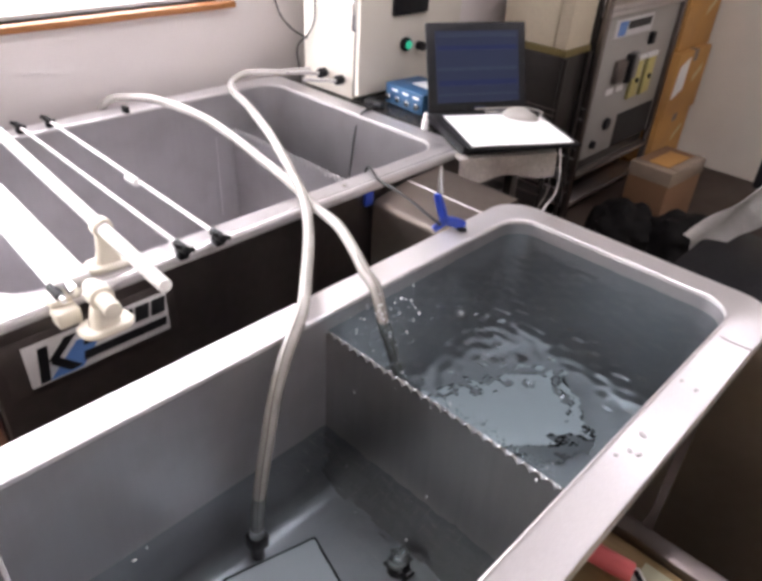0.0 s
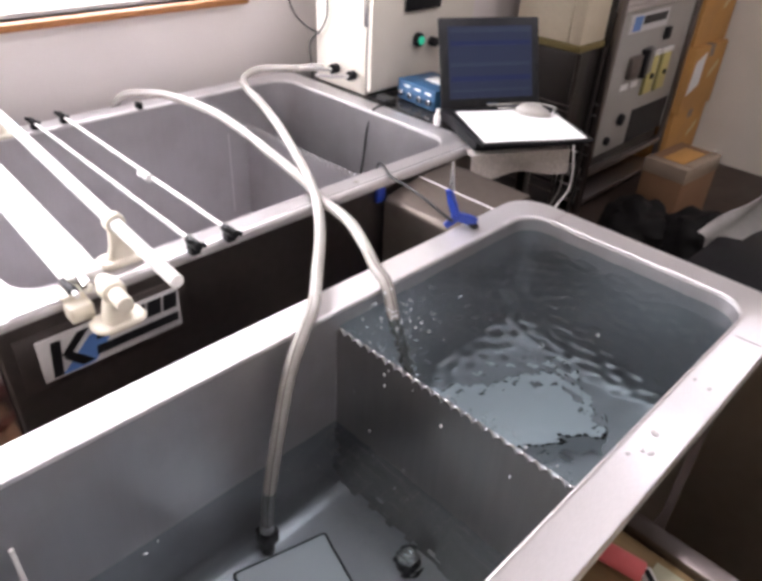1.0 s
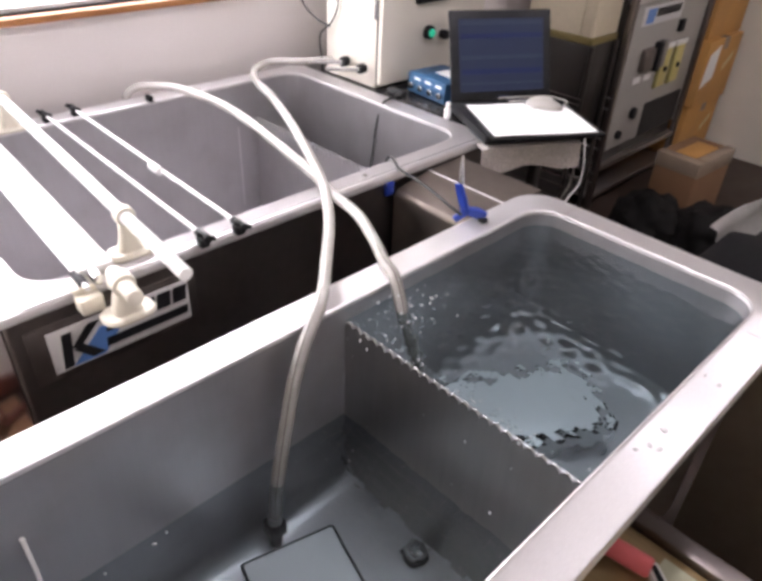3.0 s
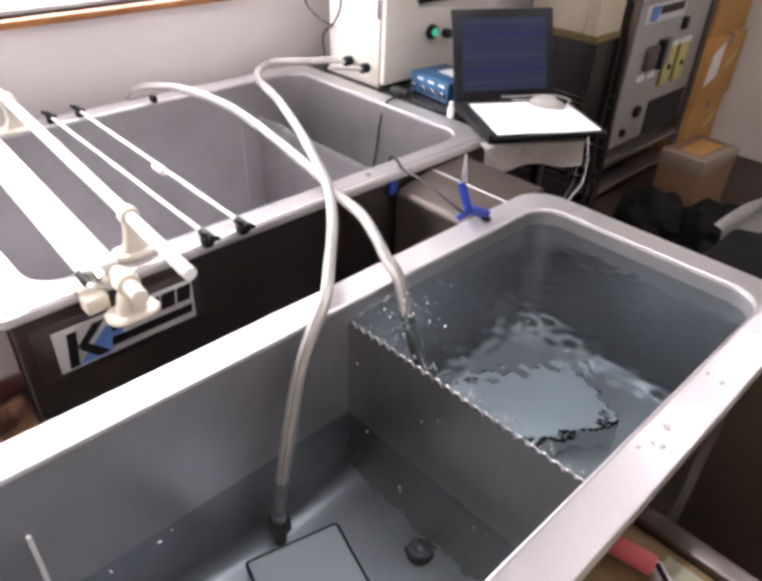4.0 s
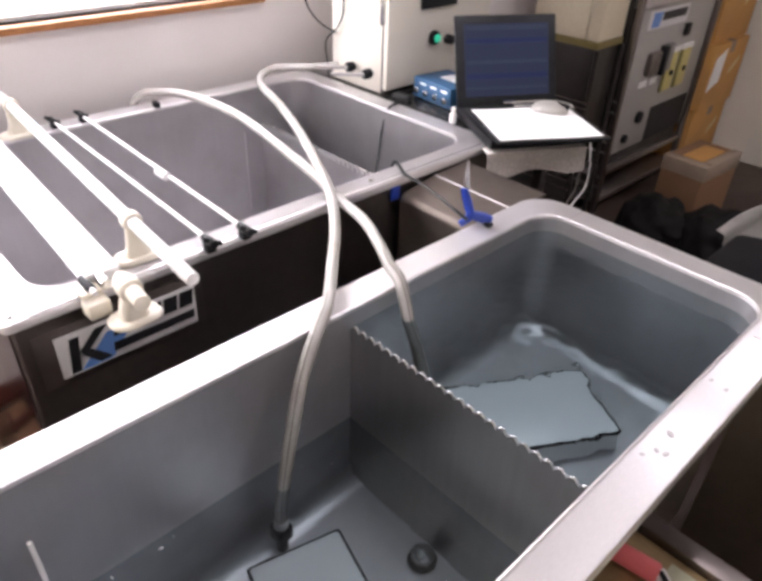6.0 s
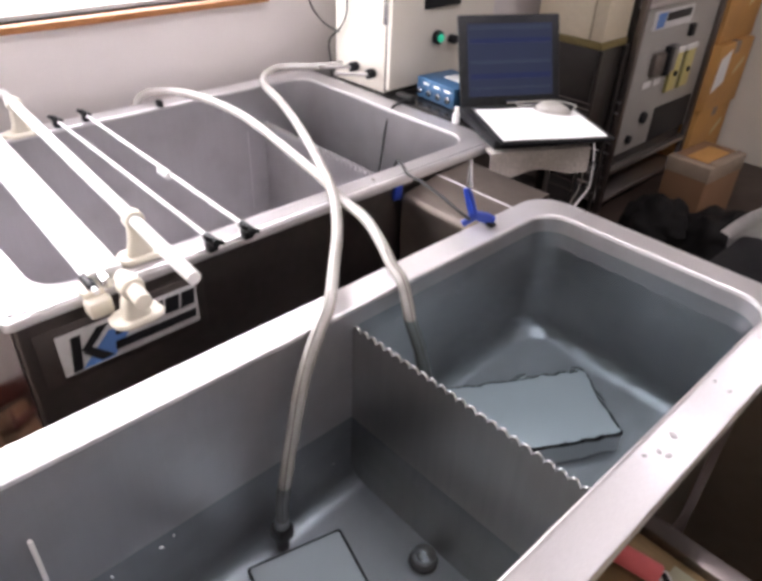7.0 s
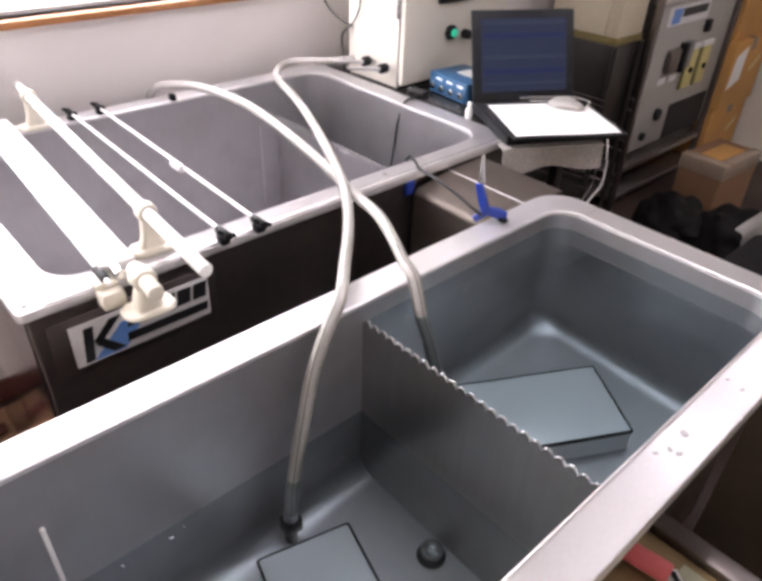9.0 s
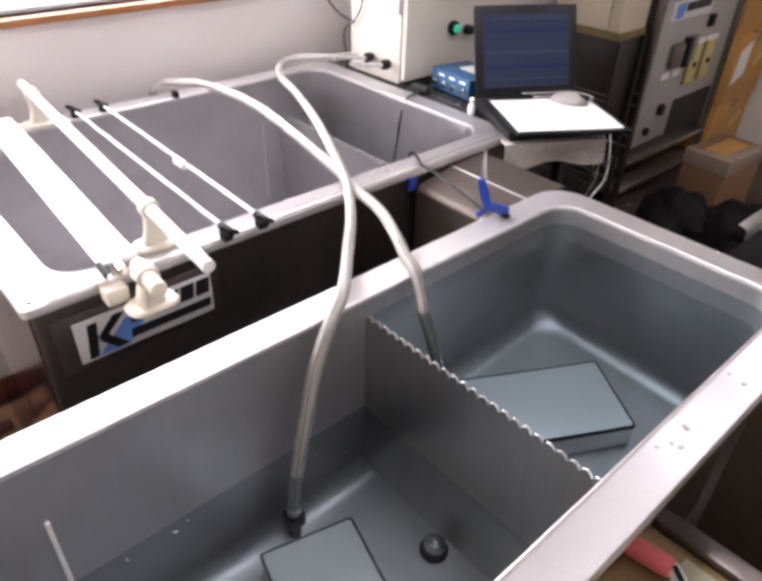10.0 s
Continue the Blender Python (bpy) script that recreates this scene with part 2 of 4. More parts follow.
def sheet(f, nu, nv, thick, bm=None):
    """A cloth: f(u, v) gives the place, u and v from 0 to 1."""
    bm = bm or bmesh.new()
    g = [[bm.verts.new(f(i / nu, j / nv)) for j in range(nv + 1)] for i in range(nu + 1)]
    faces = [bm.faces.new((g[i][j], g[i + 1][j], g[i + 1][j + 1], g[i][j + 1])) for i in range(nu) for j in range(nv)]
    bmesh.ops.recalc_face_normals(bm, faces=faces)
    bmesh.ops.solidify(bm, geom=faces, thickness=thick)
    return bm


def flat(pts, lift, axis_x, axis_y, origin, thick=0.0012, bm=None):
    """A thin raised figure with outline pts (u, v) on a plane."""
    bm = bm or bmesh.new()
    ax, ay, o = Vector(axis_x), Vector(axis_y), Vector(origin)
    n = ax.cross(ay).normalized()
    lo = [bm.verts.new(o + ax * u + ay * v + n * lift) for u, v in pts]
    hi = [bm.verts.new(o + ax * u + ay * v + n * (lift + thick)) for u, v in pts]
    bm.faces.new(hi)
    bm.faces.new(lo[::-1])
    for k in range(len(pts)):
        j = (k + 1) % len(pts)
        bm.faces.new((lo[k], lo[j], hi[j], hi[k]))
    return bm


# ---- room ----
WX, EY, SX, SY, CZ = -1.14, 2.90, 2.3, -2.3, 2.45
part("floor", box(WX - 0.1, SX + 0.1, SY - 0.1, EY + 0.1, -0.1, 0, 0), FLOOR, smooth=0)
tagged(bpy.data.objects["floor"], "brown vinyl floor darkened for the shade at the rear, with worn patches", "floor", kind="structure")
tagged(part("ceiling", box(WX - 0.1, SX + 0.1, SY - 0.1, EY + 0.1, CZ, CZ + 0.1, 0), CEIL, smooth=0), "plain off-white ceiling", "ceiling", kind="structure")
wy0, wy1, wz0, wz1 = WINDOW
bm = bmesh.new()
T = WX - 0.12
box(T, WX, SY, EY, 0, wz0, 0, bm=bm)
box(T, WX, SY, EY, wz1, CZ, 0, bm=bm)
box(T, WX, SY, wy0, wz0, wz1, 0, bm=bm)
box(T, WX, wy1, EY, wz0, wz1, 0, bm=bm)
tagged(part("wall_west", bm, WALL, smooth=0), "off-white painted wall with a wide window", "wall", kind="structure")
tagged(part("wall_north", box(WX, SX, EY, EY + 0.1, 0, CZ, 0), WALL_GREY, smooth=0), "plain greyish painted end wall", "wall", kind="structure")
tagged(part("wall_east", box(SX, SX + 0.1, SY, EY, 0, CZ, 0), WALL_GREY, smooth=0), "plain greyish painted wall", "wall", kind="structure")
tagged(part("wall_south", box(WX, SX, SY - 0.1, SY, 0, CZ, 0), WALL_GREY, smooth=0), "plain greyish painted wall", "wall", kind="structure")
tagged(part("baseboard", box(WX, WX + 0.014, SY, EY, 0, 0.075, 0.003), SKIRT), "dark red-brown baseboard", "baseboard", kind="structure")
win = thing("window_1", "wide bright window with an orange wood sill", "window", kind="structure")
part("window_sill", box(WX - 0.11, WX + 0.028, wy0 - 0.04, wy1 + 0.04, wz0 - 0.019, wz0, 0.004), WOOD, win, "orange varnished wood sill")
for y in (wy0 + 0.02, (wy0 + wy1) / 2, wy1 - 0.02):
    part("window_frame", box(WX - 0.075, WX - 0.035, y - 0.02, y + 0.02, wz0, wz1, 0.003), WHITE, win)
part("window_rail", box(WX - 0.08, WX - 0.03, wy0 + 0.04, wy1 - 0.04, wz0, wz0 + 0.014, 0.003), WHITE, win)
for y in (wy0 + 0.04, (wy0 + wy1) / 2 + 0.02):
    pane = part("pane", box(WX - 0.06, WX - 0.054, y, y + (wy1 - wy0) / 2 - 0.06, wz0 + 0.014, wz1, 0), GLASS, win, smooth=0)
    pane.visible_shadow = False
bd = part("backdrop", box(WX - 0.34, WX - 0.33, wy0 - 0.5, wy1 + 0.5, wz0 - 0.4, wz1 + 0.4, 0), DAY, smooth=0)
tagged(bd, "bright overcast daylight behind the window", "backdrop", kind="structure")
for lx, ly in LAMPS:
    cl = thing("ceiling_light", "long white fluorescent ceiling light", "ceiling light", pose(lx, ly, CZ), "ceiling lights")
    part("housing", box(-0.08, 0.08, -0.62, 0.62, -0.05, 0, 0.006), WHITE, cl)
    part("diffuser", box(-0.06, 0.06, -0.6, 0.6, -0.075, -0.05, 0.01), TUBE, cl)


# ---- tanks ----
RIM = 0.85


def tank(label, o, i, ro, ri, floor_z, fillet=0.045, skirt=0.022):
    """o and i: x0, x1, y0, y1 of the rim's outer and inner edges."""
    t = thing("cleaning_tank", label, "tank", group="cleaning tanks")

    def grow(q, d):
        return (q[0] - d, q[1] + d, q[2] - d, q[3] + d)
    rim = [ring(*grow(o, -0.002), ro, RIM - skirt), ring(*o, ro, RIM - skirt), ring(*o, ro, RIM - 0.004), ring(*grow(o, -0.0012), ro, RIM - 0.0012),
           ring(*grow(o, -0.004), ro, RIM), ring(*grow(i, 0.007), ri + 0.007, RIM), ring(*grow(i, 0.004), ri + 0.004, RIM + 0.0025),
           ring(*grow(i, 0.001), ri + 0.001, RIM + 0.001), ring(*i, ri, RIM - 0.006)]
    part("rim", loft(rim), STEEL_RIM, t, "wide satin stainless steel rim")
    rows = [ring(*grow(i, -0.0006), ri, RIM - 0.0062), ring(*grow(i, -0.0006), ri, floor_z + fillet)]
    for k in range(1, 7):
        a = radians(15 * k)
        d = fillet * (1 - math.cos(a))
        rows.append(ring(*grow(i, -d), max(ri, fillet + 0.004) , floor_z + fillet * (1 - math.sin(a))))
    part("basin", loft(rows, cap_last=True), STEEL_BASIN, t, "pressed grey steel basin with rounded corners")
    return t


A_OUT, A_IN = (0.005, 0.578, -1.42, 0.005), (0.067, 0.514, -1.36, -0.061)
A_FLOOR = 0.39
tank_a = tank("open stainless steel cleaning tank holding water", A_OUT, A_IN, 0.072, 0.055, A_FLOOR)
# outer skin of the near tank
bm = bmesh.new()
x0, x1, y0, y1 = A_IN[0] - 0.012, A_IN[1] + 0.012, A_IN[2] - 0.012, A_IN[3] + 0.012
loft([ring(x0, x1, y0, y1, 0.06, RIM - 0.012), ring(x0, x1, y0, y1, 0.06, 0.36)], cap_last=True, bm=bm)
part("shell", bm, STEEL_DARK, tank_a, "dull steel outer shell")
for x in (x0 + 0.05, x1 - 0.05):
    for y in (y0 + 0.08, y1 - 0.08):
        part("leg", rod((x, y, 0), (x, y, 0.365), 0.02), STEEL_DARK, tank_a)
for y in (-0.03, -0.165):
    part("weld_seam", box(0.118 if y > -0.1 else 0.53, 0.121 if y > -0.1 else 0.578, -0.052 if y > -0.1 else y, -0.004 if y > -0.1 else y + 0.0025, RIM - 0.001, RIM + 0.0004, 0),
         STEEL, tank_a, smooth=0)

# weir plate with a row of teeth
WEIR_Y, WEIR_TOP = -0.594, 0.8215


def weir(name, xa, xb, y, top, low, pitch, depth, parent, material, half=0.0018):
    """A plate with rounded arches along its top and a chrome strip added for their glints."""
    n = round((xb - xa) / pitch)
    bm = bmesh.new()
    prof = []
    for k in range(n):
        for j in range(8):
            u = (k + j / 8) / n
            prof.append((xa + (xb - xa) * u, top - depth * (1 - math.sin(math.pi * j / 8) ** 0.75)))
    prof.append((xb, top - depth))
    for (p, zp), (q, zq) in zip(prof, prof[1:]):
        v = [bm.verts.new(c) for c in ((p, y - half, low), (q, y - half, low), (q, y - half, zq), (p, y - half, zp),
                                       (p, y + half, low), (q, y + half, low), (q, y + half, zq), (p, y + half, zp))]
        bm.faces.new((v[0], v[1], v[2], v[3]))
        bm.faces.new((v[5], v[4], v[7], v[6]))
        bm.faces.new((v[3], v[2], v[6], v[7]))
    bmesh.ops.remove_doubles(bm, verts=bm.verts, dist=1e-5)
    w = part(name, bm, material, parent, "steel overflow weir with a toothed edge")
    # thin chrome tube that imitates the light caught by the tops of the arches
    part("glint_strip", sweep([Vector((p, y - half * 0.4, z + 0.0004)) for p, z in prof], half * 0.85, 8), CHROME, w, "chrome strip added for the glints along the teeth", 60)
    return w


weir("weir", A_IN[0], A_IN[1], WEIR_Y, WEIR_TOP, A_FLOOR, 0.0186, 0.0098, tank_a, WEIR_STEEL)
part("guide_rail", box(0.0685, 0.075, -1.120, -1.114, 0.42, 0.752, 0.001), WHITE, tank_a, "thin white guide strip")
for x, y, w in ((0.54, -0.464, 0.007), (0.541, -0.503, 0.005), (0.552, -0.5, 0.006), (0.532, -0.523, 0.004), (0.53, -0.318, 0.004), (0.553, -0.323, 0.005)):
    d = tagged(part("water_drop", ball((0, 0, 0), w * 0.75, 2, (1.3, 0.9, 0.3)), BEAD), "flat clear water drop on the steel rim", "water drop", "drops on the rim")
    d.matrix_world = pose(x, y, RIM + 0.0005, 0, 0, random.uniform(0, 180))

# far tank by the wall
B_OUT, B_IN = (-1.046, -0.238, -1.022, 0.178), (-0.978, -0.295, -0.948, 0.110)
B_FLOOR = 0.40
tank_b = tank("empty stainless steel cleaning tank beside the wall", B_OUT, B_IN, 0.012, 0.06, B_FLOOR, skirt=0.016)
bm = bmesh.new()
loft([ring(-1.02, -0.247, -1.010, 0.17, 0.006, RIM - 0.012), ring(-1.02, -0.247, -1.010, 0.17, 0.006, 0.03)], cap_last=True, bm=bm)
part("shell", bm, STEEL_DARK, tank_b, "steel side panels darkened for the dark floor they reflect")
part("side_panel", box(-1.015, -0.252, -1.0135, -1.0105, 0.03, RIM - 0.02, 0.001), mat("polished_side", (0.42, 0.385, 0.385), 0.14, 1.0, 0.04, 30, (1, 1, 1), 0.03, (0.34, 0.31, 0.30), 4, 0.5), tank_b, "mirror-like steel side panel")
part("groove", box(-0.2562, -0.2532, -0.990, 0.17, RIM - 0.001, RIM + 0.0007, 0), RUBBER, tank_b, "dark groove along the rim", 0)
part("raised_edge", box(-0.252, -0.242, -0.98, 0.17, RIM, RIM + 0.0022, 0.0008), STEEL_RIM, tank_b)
weir("weir", B_IN[0], B_IN[1], -0.045, 0.742, B_FLOOR, 0.0195, 0.0200, tank_b, STEEL_BASIN)
part("weld_seam", box(-0.9770, -0.9750, -0.112, -0.109, 0.46, 0.72, 0), STEEL_RIM, tank_b, smooth=0)
for p in ((-0.268, -0.243), (-0.262, -1.003)):
    part("screw", rod((p[0], p[1], RIM), (p[0], p[1], RIM + 0.004), 0.006, 10, bevel=0.001), CHROME, tank_b)
for x in (-0.98, -0.29):
    for y in (-0.95, 0.13):
        part("foot", rod((x, y, 0), (x, y, 0.032), 0.022), RUBBER, tank_b)

# maker's plate on the far tank: letter-like plain shapes, no lettering
sign = thing("sign_plate", "white maker's plate with black and blue shapes", "sign", pose(-0.2455, -0.958, 0.708))
part("plate", box(0, 0.003, 0, 0.252, 0, 0.083, 0.001), SIGN, sign)
part("backing", box(-0.001, 0.0005, -0.03, 0.27, -0.012, 0.098, 0.0005), STEEL_DARK, sign)
AX, AY, O = (0, 1, 0), (0, 0, 1), (0.003, 0, 0)
part("blue_triangle", flat([(0.030, 0.004), (0.085, 0.004), (0.125, 0.052), (0.085, 0.06)], 0.0004, AX, AY, O), LOGO_BLUE, sign, smooth=0)
part("black_bar", flat([(0.014, 0.006), (0.030, 0.006), (0.038, 0.074), (0.022, 0.074)], 0.0018, AX, AY, O), LOGO_BLACK, sign, smooth=0)
part("black_stroke", flat([(0.034, 0.042), (0.066, 0.076), (0.086, 0.076), (0.046, 0.036)], 0.0018, AX, AY, O), LOGO_BLACK, sign, smooth=0)
part("black_stroke", flat([(0.036, 0.036), (0.050, 0.044), (0.084, 0.010), (0.064, 0.008)], 0.0018, AX, AY, O), LOGO_BLACK, sign, smooth=0)
for k in range(5):
    u = 0.094 + 0.031 * k
    part("black_block", flat([(u, 0.046), (u + 0.026, 0.046), (u + 0.030, 0.077), (u + 0.004, 0.077)], 0.0018, AX, AY, O), LOGO_BLACK, sign, smooth=0)
part("thin_bar", flat([(0.090, 0.016), (0.244, 0.016), (0.246, 0.033), (0.092, 0.033)], 0.0018, AX, AY, O), LOGO_BLACK, sign, smooth=0)


# ---- steel work between and beside the tanks ----
tr = thing("steel_trough", "mottled brown steel box bridging the two tanks", "steel box")
bm = bmesh.new()
prof = [(-0.182, 0.30)] + [(-0.182 + 0.018 * (1 - math.cos(radians(a))), 0.794 + 0.018 * math.sin(radians(a))) for a in range(0, 76, 15)] + [(-0.07, 0.828), (0.045, 0.831), (0.045, 0.30)]
lo = [bm.verts.new((-0.235, y, z)) for y, z in prof]
hi = [bm.verts.new((0.001, y, z)) for y, z in prof]
for k in range(len(prof)):
    j = (k + 1) % len(prof)
    bm.faces.new((lo[k], lo[j], hi[j], hi[k]))
bm.faces.new(lo)
bm.faces.new(hi[::-1])
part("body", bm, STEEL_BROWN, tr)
# bead of lighter steel draws the highlight along the crease
part("fold", rod((-0.235, -0.069, 0.8275), (0.001, -0.069, 0.8275), 0.0022, 8), STEEL_RIM, tr, "lighter bead that stands for the glint on the folded edge")
for x in (-0.215, -0.02):
    part("leg", box(x - 0.012, x + 0.012, -0.05, -0.026, 0, 0.305, 0.002), STEEL_DARK, tr)

co = thing("steel_counter", "mottled brown steel counter with a rounded front edge", "counter")
bm = bmesh.new()
prof = [(-0.07, 0.10)] + [(-0.07 + 0.05 * (1 - math.cos(radians(a))), 0.772 + 0.05 * math.sin(radians(a))) for a in range(0, 91, 15)] + [(0.42, 0.822), (0.42, 0.10)]
lo = [bm.verts.new((0.537, y, z)) for y, z in prof]
hi = [bm.verts.new((1.35, y, z)) for y, z in prof]
for k in range(len(prof)):
    j = (k + 1) % len(prof)
    bm.faces.new((lo[k], lo[j], hi[j], hi[k]))
bm.faces.new(lo)
bm.faces.new(hi[::-1])
part("body", bm, STEEL_COUNTER, co)
for x in (0.65, 1.3):
    for y in (0.0, 0.36):
        part("leg", box(x - 0.02, x + 0.02, y - 0.02, y + 0.02, 0, 0.105, 0.002), STEEL_DARK, co)

be = thing("low_bench", "low bench with a worn plywood top and steel edge", "bench")
part("top", box(0.534, 0.86, -1.0, -0.415, 0.582, 0.60, 0.002), BOARD, be)
part("edge_bar", box(0.534, 0.88, -0.413, -0.378, 0.585, 0.615, 0.004), STEEL_DARK, be, "grey steel edge bar")
for x in (0.56, 0.83):
    for y in (-0.97, -0.41):
        part("leg", box(x - 0.015, x + 0.015, y - 0.015, y + 0.015, 0, 0.584, 0.002), STEEL_DARK, be)
pk = thing("hand_tool", "hand tool with a pink grip on the plywood bench", "tool", pose(0.545, -0.462, 0.618, 0, 0, -36))
part("grip", rod((-0.0, -0.03, 0), (0.05, 0.02, 0), 0.016, 16, bevel=0.005), PINK, pk, "pink rubber grip")
part("blade", box(0.045, 0.085, 0.012, 0.03, -0.004, 0.008, 0.002), WHITE, pk)
part("jaw", box(0.05, 0.09, 0.016, 0.024, 0.008, 0.011, 0.001), BLACK, pk)
nb = tagged(part("paper_sheet", box(0.60, 0.72, -0.52, -0.43, 0.60, 0.603, 0.001), mat("greenish_paper", (0.52, 0.52, 0.38), 0.8, 0, 0.05, 60)), "pale greenish paper sheet on the plywood bench", "paper")


# ---- on the far tank: rods, board and brackets ----
for a, b in (((-1.013, -0.643, 0.866), (-0.222, -0.669, 0.874)), ((-1.013, -0.571, 0.866), (-0.221, -0.595, 0.872))):
    r = thing("thin_rod", "thin white rod with black end clips across the tank", "rod", group="thin rods")
    a, b = Vector(a), Vector(b)
    part("shaft", rod(a, b, 0.0043, 12), WHITE, r)
    for e, s in ((a, 1), (b, -1)):
        d = (b - a).normalized() * s
        part("clip", rod(e - d * 0.012, e + d * 0.028, 0.0085, 12, bevel=0.002), BLACK, r, "black plastic end clip")
        c = e + d * 0.012
        bm = box(c.x - 0.010, c.x + 0.010, c.y - 0.009, c.y + 0.010, RIM, e.z - 0.004, 0.003)
        rod(e + Vector((0.006, 0.016, -0.006)), e + Vector((-0.004, -0.014, 0.010)), 0.0045, 10, bm=bm)
        part("clip_foot", bm, BLACK, r)
cn = tagged(part("joint", rod((-0.567, -0.5905, 0.8695), (-0.525, -0.592, 0.870), 0.0095, 12, bevel=0.002), WHITE, bpy.data.objects["thin_rod.001"]), "white coupling sleeve")


def bracket(m, h):
    """A pipe holder: oval foot, tapered post and clamp ring; its pipe runs along x at height h."""
    k = thing("pipe_bracket", "ivory plastic pipe bracket on the steel rim", "bracket", m, "pipe brackets")
    bm = loft([ring(-0.024, 0.024, -0.042, 0.042, 0.022, 0), ring(-0.025, 0.025, -0.043, 0.043, 0.022, 0.004), ring(-0.022, 0.022, -0.04, 0.04, 0.02, 0.009)], True, True)
    part("foot", bm, PVC, k)
    bm = loft([ring(-0.013, 0.013, -0.024, 0.024, 0.011, 0.008), ring(-0.010, 0.010, -0.016, 0.016, 0.009, 0.03), ring(-0.009, 0.009, -0.0125, 0.0125, 0.008, h - 0.008)], True, True)
    part("post", bm, PVC, k)
    bm = bmesh.new()
    rings = []
    for x, r in ((-0.011, 0.0125), (-0.011, 0.0158), (-0.008, 0.0175), (0.008, 0.0175), (0.011, 0.0158), (0.011, 0.0125)):
        rings.append([(x, r * math.cos(2 * math.pi * q / 24), h + r * math.sin(2 * math.pi * q / 24)) for q in range(24)])
    part("clamp_ring", loft(rings + [rings[0]], bm=bm), PVC, k)
    return k


YAW = math.degrees(math.atan2(-0.068, 1.048))
PZ = 0.926
bracket(pose(-1.0, -0.730, RIM, 0, 0, YAW), PZ - RIM)
bracket(pose(-0.292, -0.776, RIM + 0.0025, 0, 0, YAW), PZ - RIM - 0.0025)
pp = thing("white_pipe", "long white plastic pipe held in brackets", "pipe")
part("tube", rod((-1.10, -0.7235, PZ), (-0.064, -0.7908, PZ), 0.0112, 20, bevel=0.003), WHITE, pp)
part("mark", rod((-0.835, -0.7405, PZ), (-0.80, -0.7428, PZ), 0.0115, 20), mat("pale_blue_tape", (0.62, 0.74, 0.84), 0.5), pp, "pale blue tape band")

bd2 = thing("white_board", "flat white plastic board lying across the tank", "board", pose(-0.585, -0.8368, RIM, 0, 0, -2.95))
part("board", box(-0.44, 0.338, -0.0295, 0.0295, 0.0125, 0.0285, 0.005, 3), WHITE, bd2)
for x in (-0.42, 0.315):
    part("saddle", box(x - 0.012, x + 0.012, -0.018, 0.018, 0.0, 0.013, 0.002), WHITE, bd2)
sr = thing("thin_rod", "thin white rod with black end clips across the tank", "rod", group="thin rods")
part("shaft", rod((-1.0, -0.8455, 0.868), (-0.210, -0.8862, 0.868), 0.0048, 12), WHITE, sr)
for x, y in ((-1.005, -0.8455), (-0.245, -0.8845)):
    part("clip", rod((x - 0.022, y + 0.001, 0.866), (x + 0.022, y - 0.001, 0.866), 0.0085, 12, bevel=0.002), BLACK, sr)
    part("clip_foot", box(x - 0.012, x + 0.012, y - 0.01, y + 0.012, RIM, 0.862, 0.003), BLACK, sr)
# short pipe stub in a bracket clipped to the rim's edge
cb = thing("clip_block", "ivory clip block with a metal end on the rim", "clip")
part("block", box(-0.230, -0.198, -0.906, -0.868, 0.826, 0.856, 0.005), PVC, cb)
part("hook", box(-0.262, -0.22, -0.905, -0.87, 0.8535, 0.866, 0.003), PVC, cb)
part("metal_end", rod((-0.252, -0.862, 0.873), (-0.214, -0.865, 0.873), 0.0095, 14, bevel=0.001), CHROME, cb, "shiny round metal end")
part("foot_plate", loft([ring(-0.195, -0.139, -0.890, -0.806, 0.024, 0.826), ring(-0.196, -0.138, -0.891, -0.805, 0.024, 0.830), ring(-0.193, -0.141, -0.888, -0.808, 0.022, 0.834)], True, True), PVC, cb)
bm = loft([ring(-0.186, -0.150, -0.872, -0.826, 0.014, 0.833), ring(-0.184, -0.152, -0.866, -0.832, 0.012, 0.862), ring(-0.182, -0.154, -0.862, -0.836, 0.010, 0.872)], True, True)
part("post", bm, PVC, cb)
part("pipe_stub", rod((-0.205, -0.8455, 0.884), (-0.115, -0.8515, 0.884), 0.0135, 20, bevel=0.003), PVC, cb)
part("clamp_ring", rod((-0.183, -0.847, 0.884), (-0.155, -0.849, 0.884), 0.0195, 24, bevel=0.003), PVC, cb)


# ---- hoses ----
def hose(pts, label):
    h = thing("water_hose", label, "hose", group="water hoses")
    path = spline(pts, 10)
    part("tube", sweep(path, 0.0106, 18), HOSE, h, smooth=60)
    tail = path[int(len(path) * 0.62):]
    for k in range(5):
        part("thread", sweep(tail, 0.0013, 5, None, 0.012, k * 1.257, 0.0100), HOSE_LINE, h, smooth=60)
    return h


h1 = hose([(-0.86, 0.17, 0.905), (-0.90, 0.10, 0.90), (-0.965, 0.058, 0.893), (-1.0, 0.02, 0.885), (-0.975, -0.04, 0.878), (-0.87, -0.105, 0.885), (-0.70, -0.176, 0.90),
           (-0.534, -0.245, 0.90), (-0.37, -0.32, 0.892), (-0.24, -0.385, 0.883), (-0.13, -0.463, 0.872), (-0.03, -0.554, 0.867), (0.045, -0.625, 0.866), (0.080, -0.673, 0.858),
           (0.098, -0.706, 0.838), (0.108, -0.732, 0.796), (0.112, -0.751, 0.731), (0.113, -0.77, 0.648), (0.112, -0.781, 0.573), (0.110, -0.784, 0.49)],
          "whitish braided hose running from the wall tap into the water")
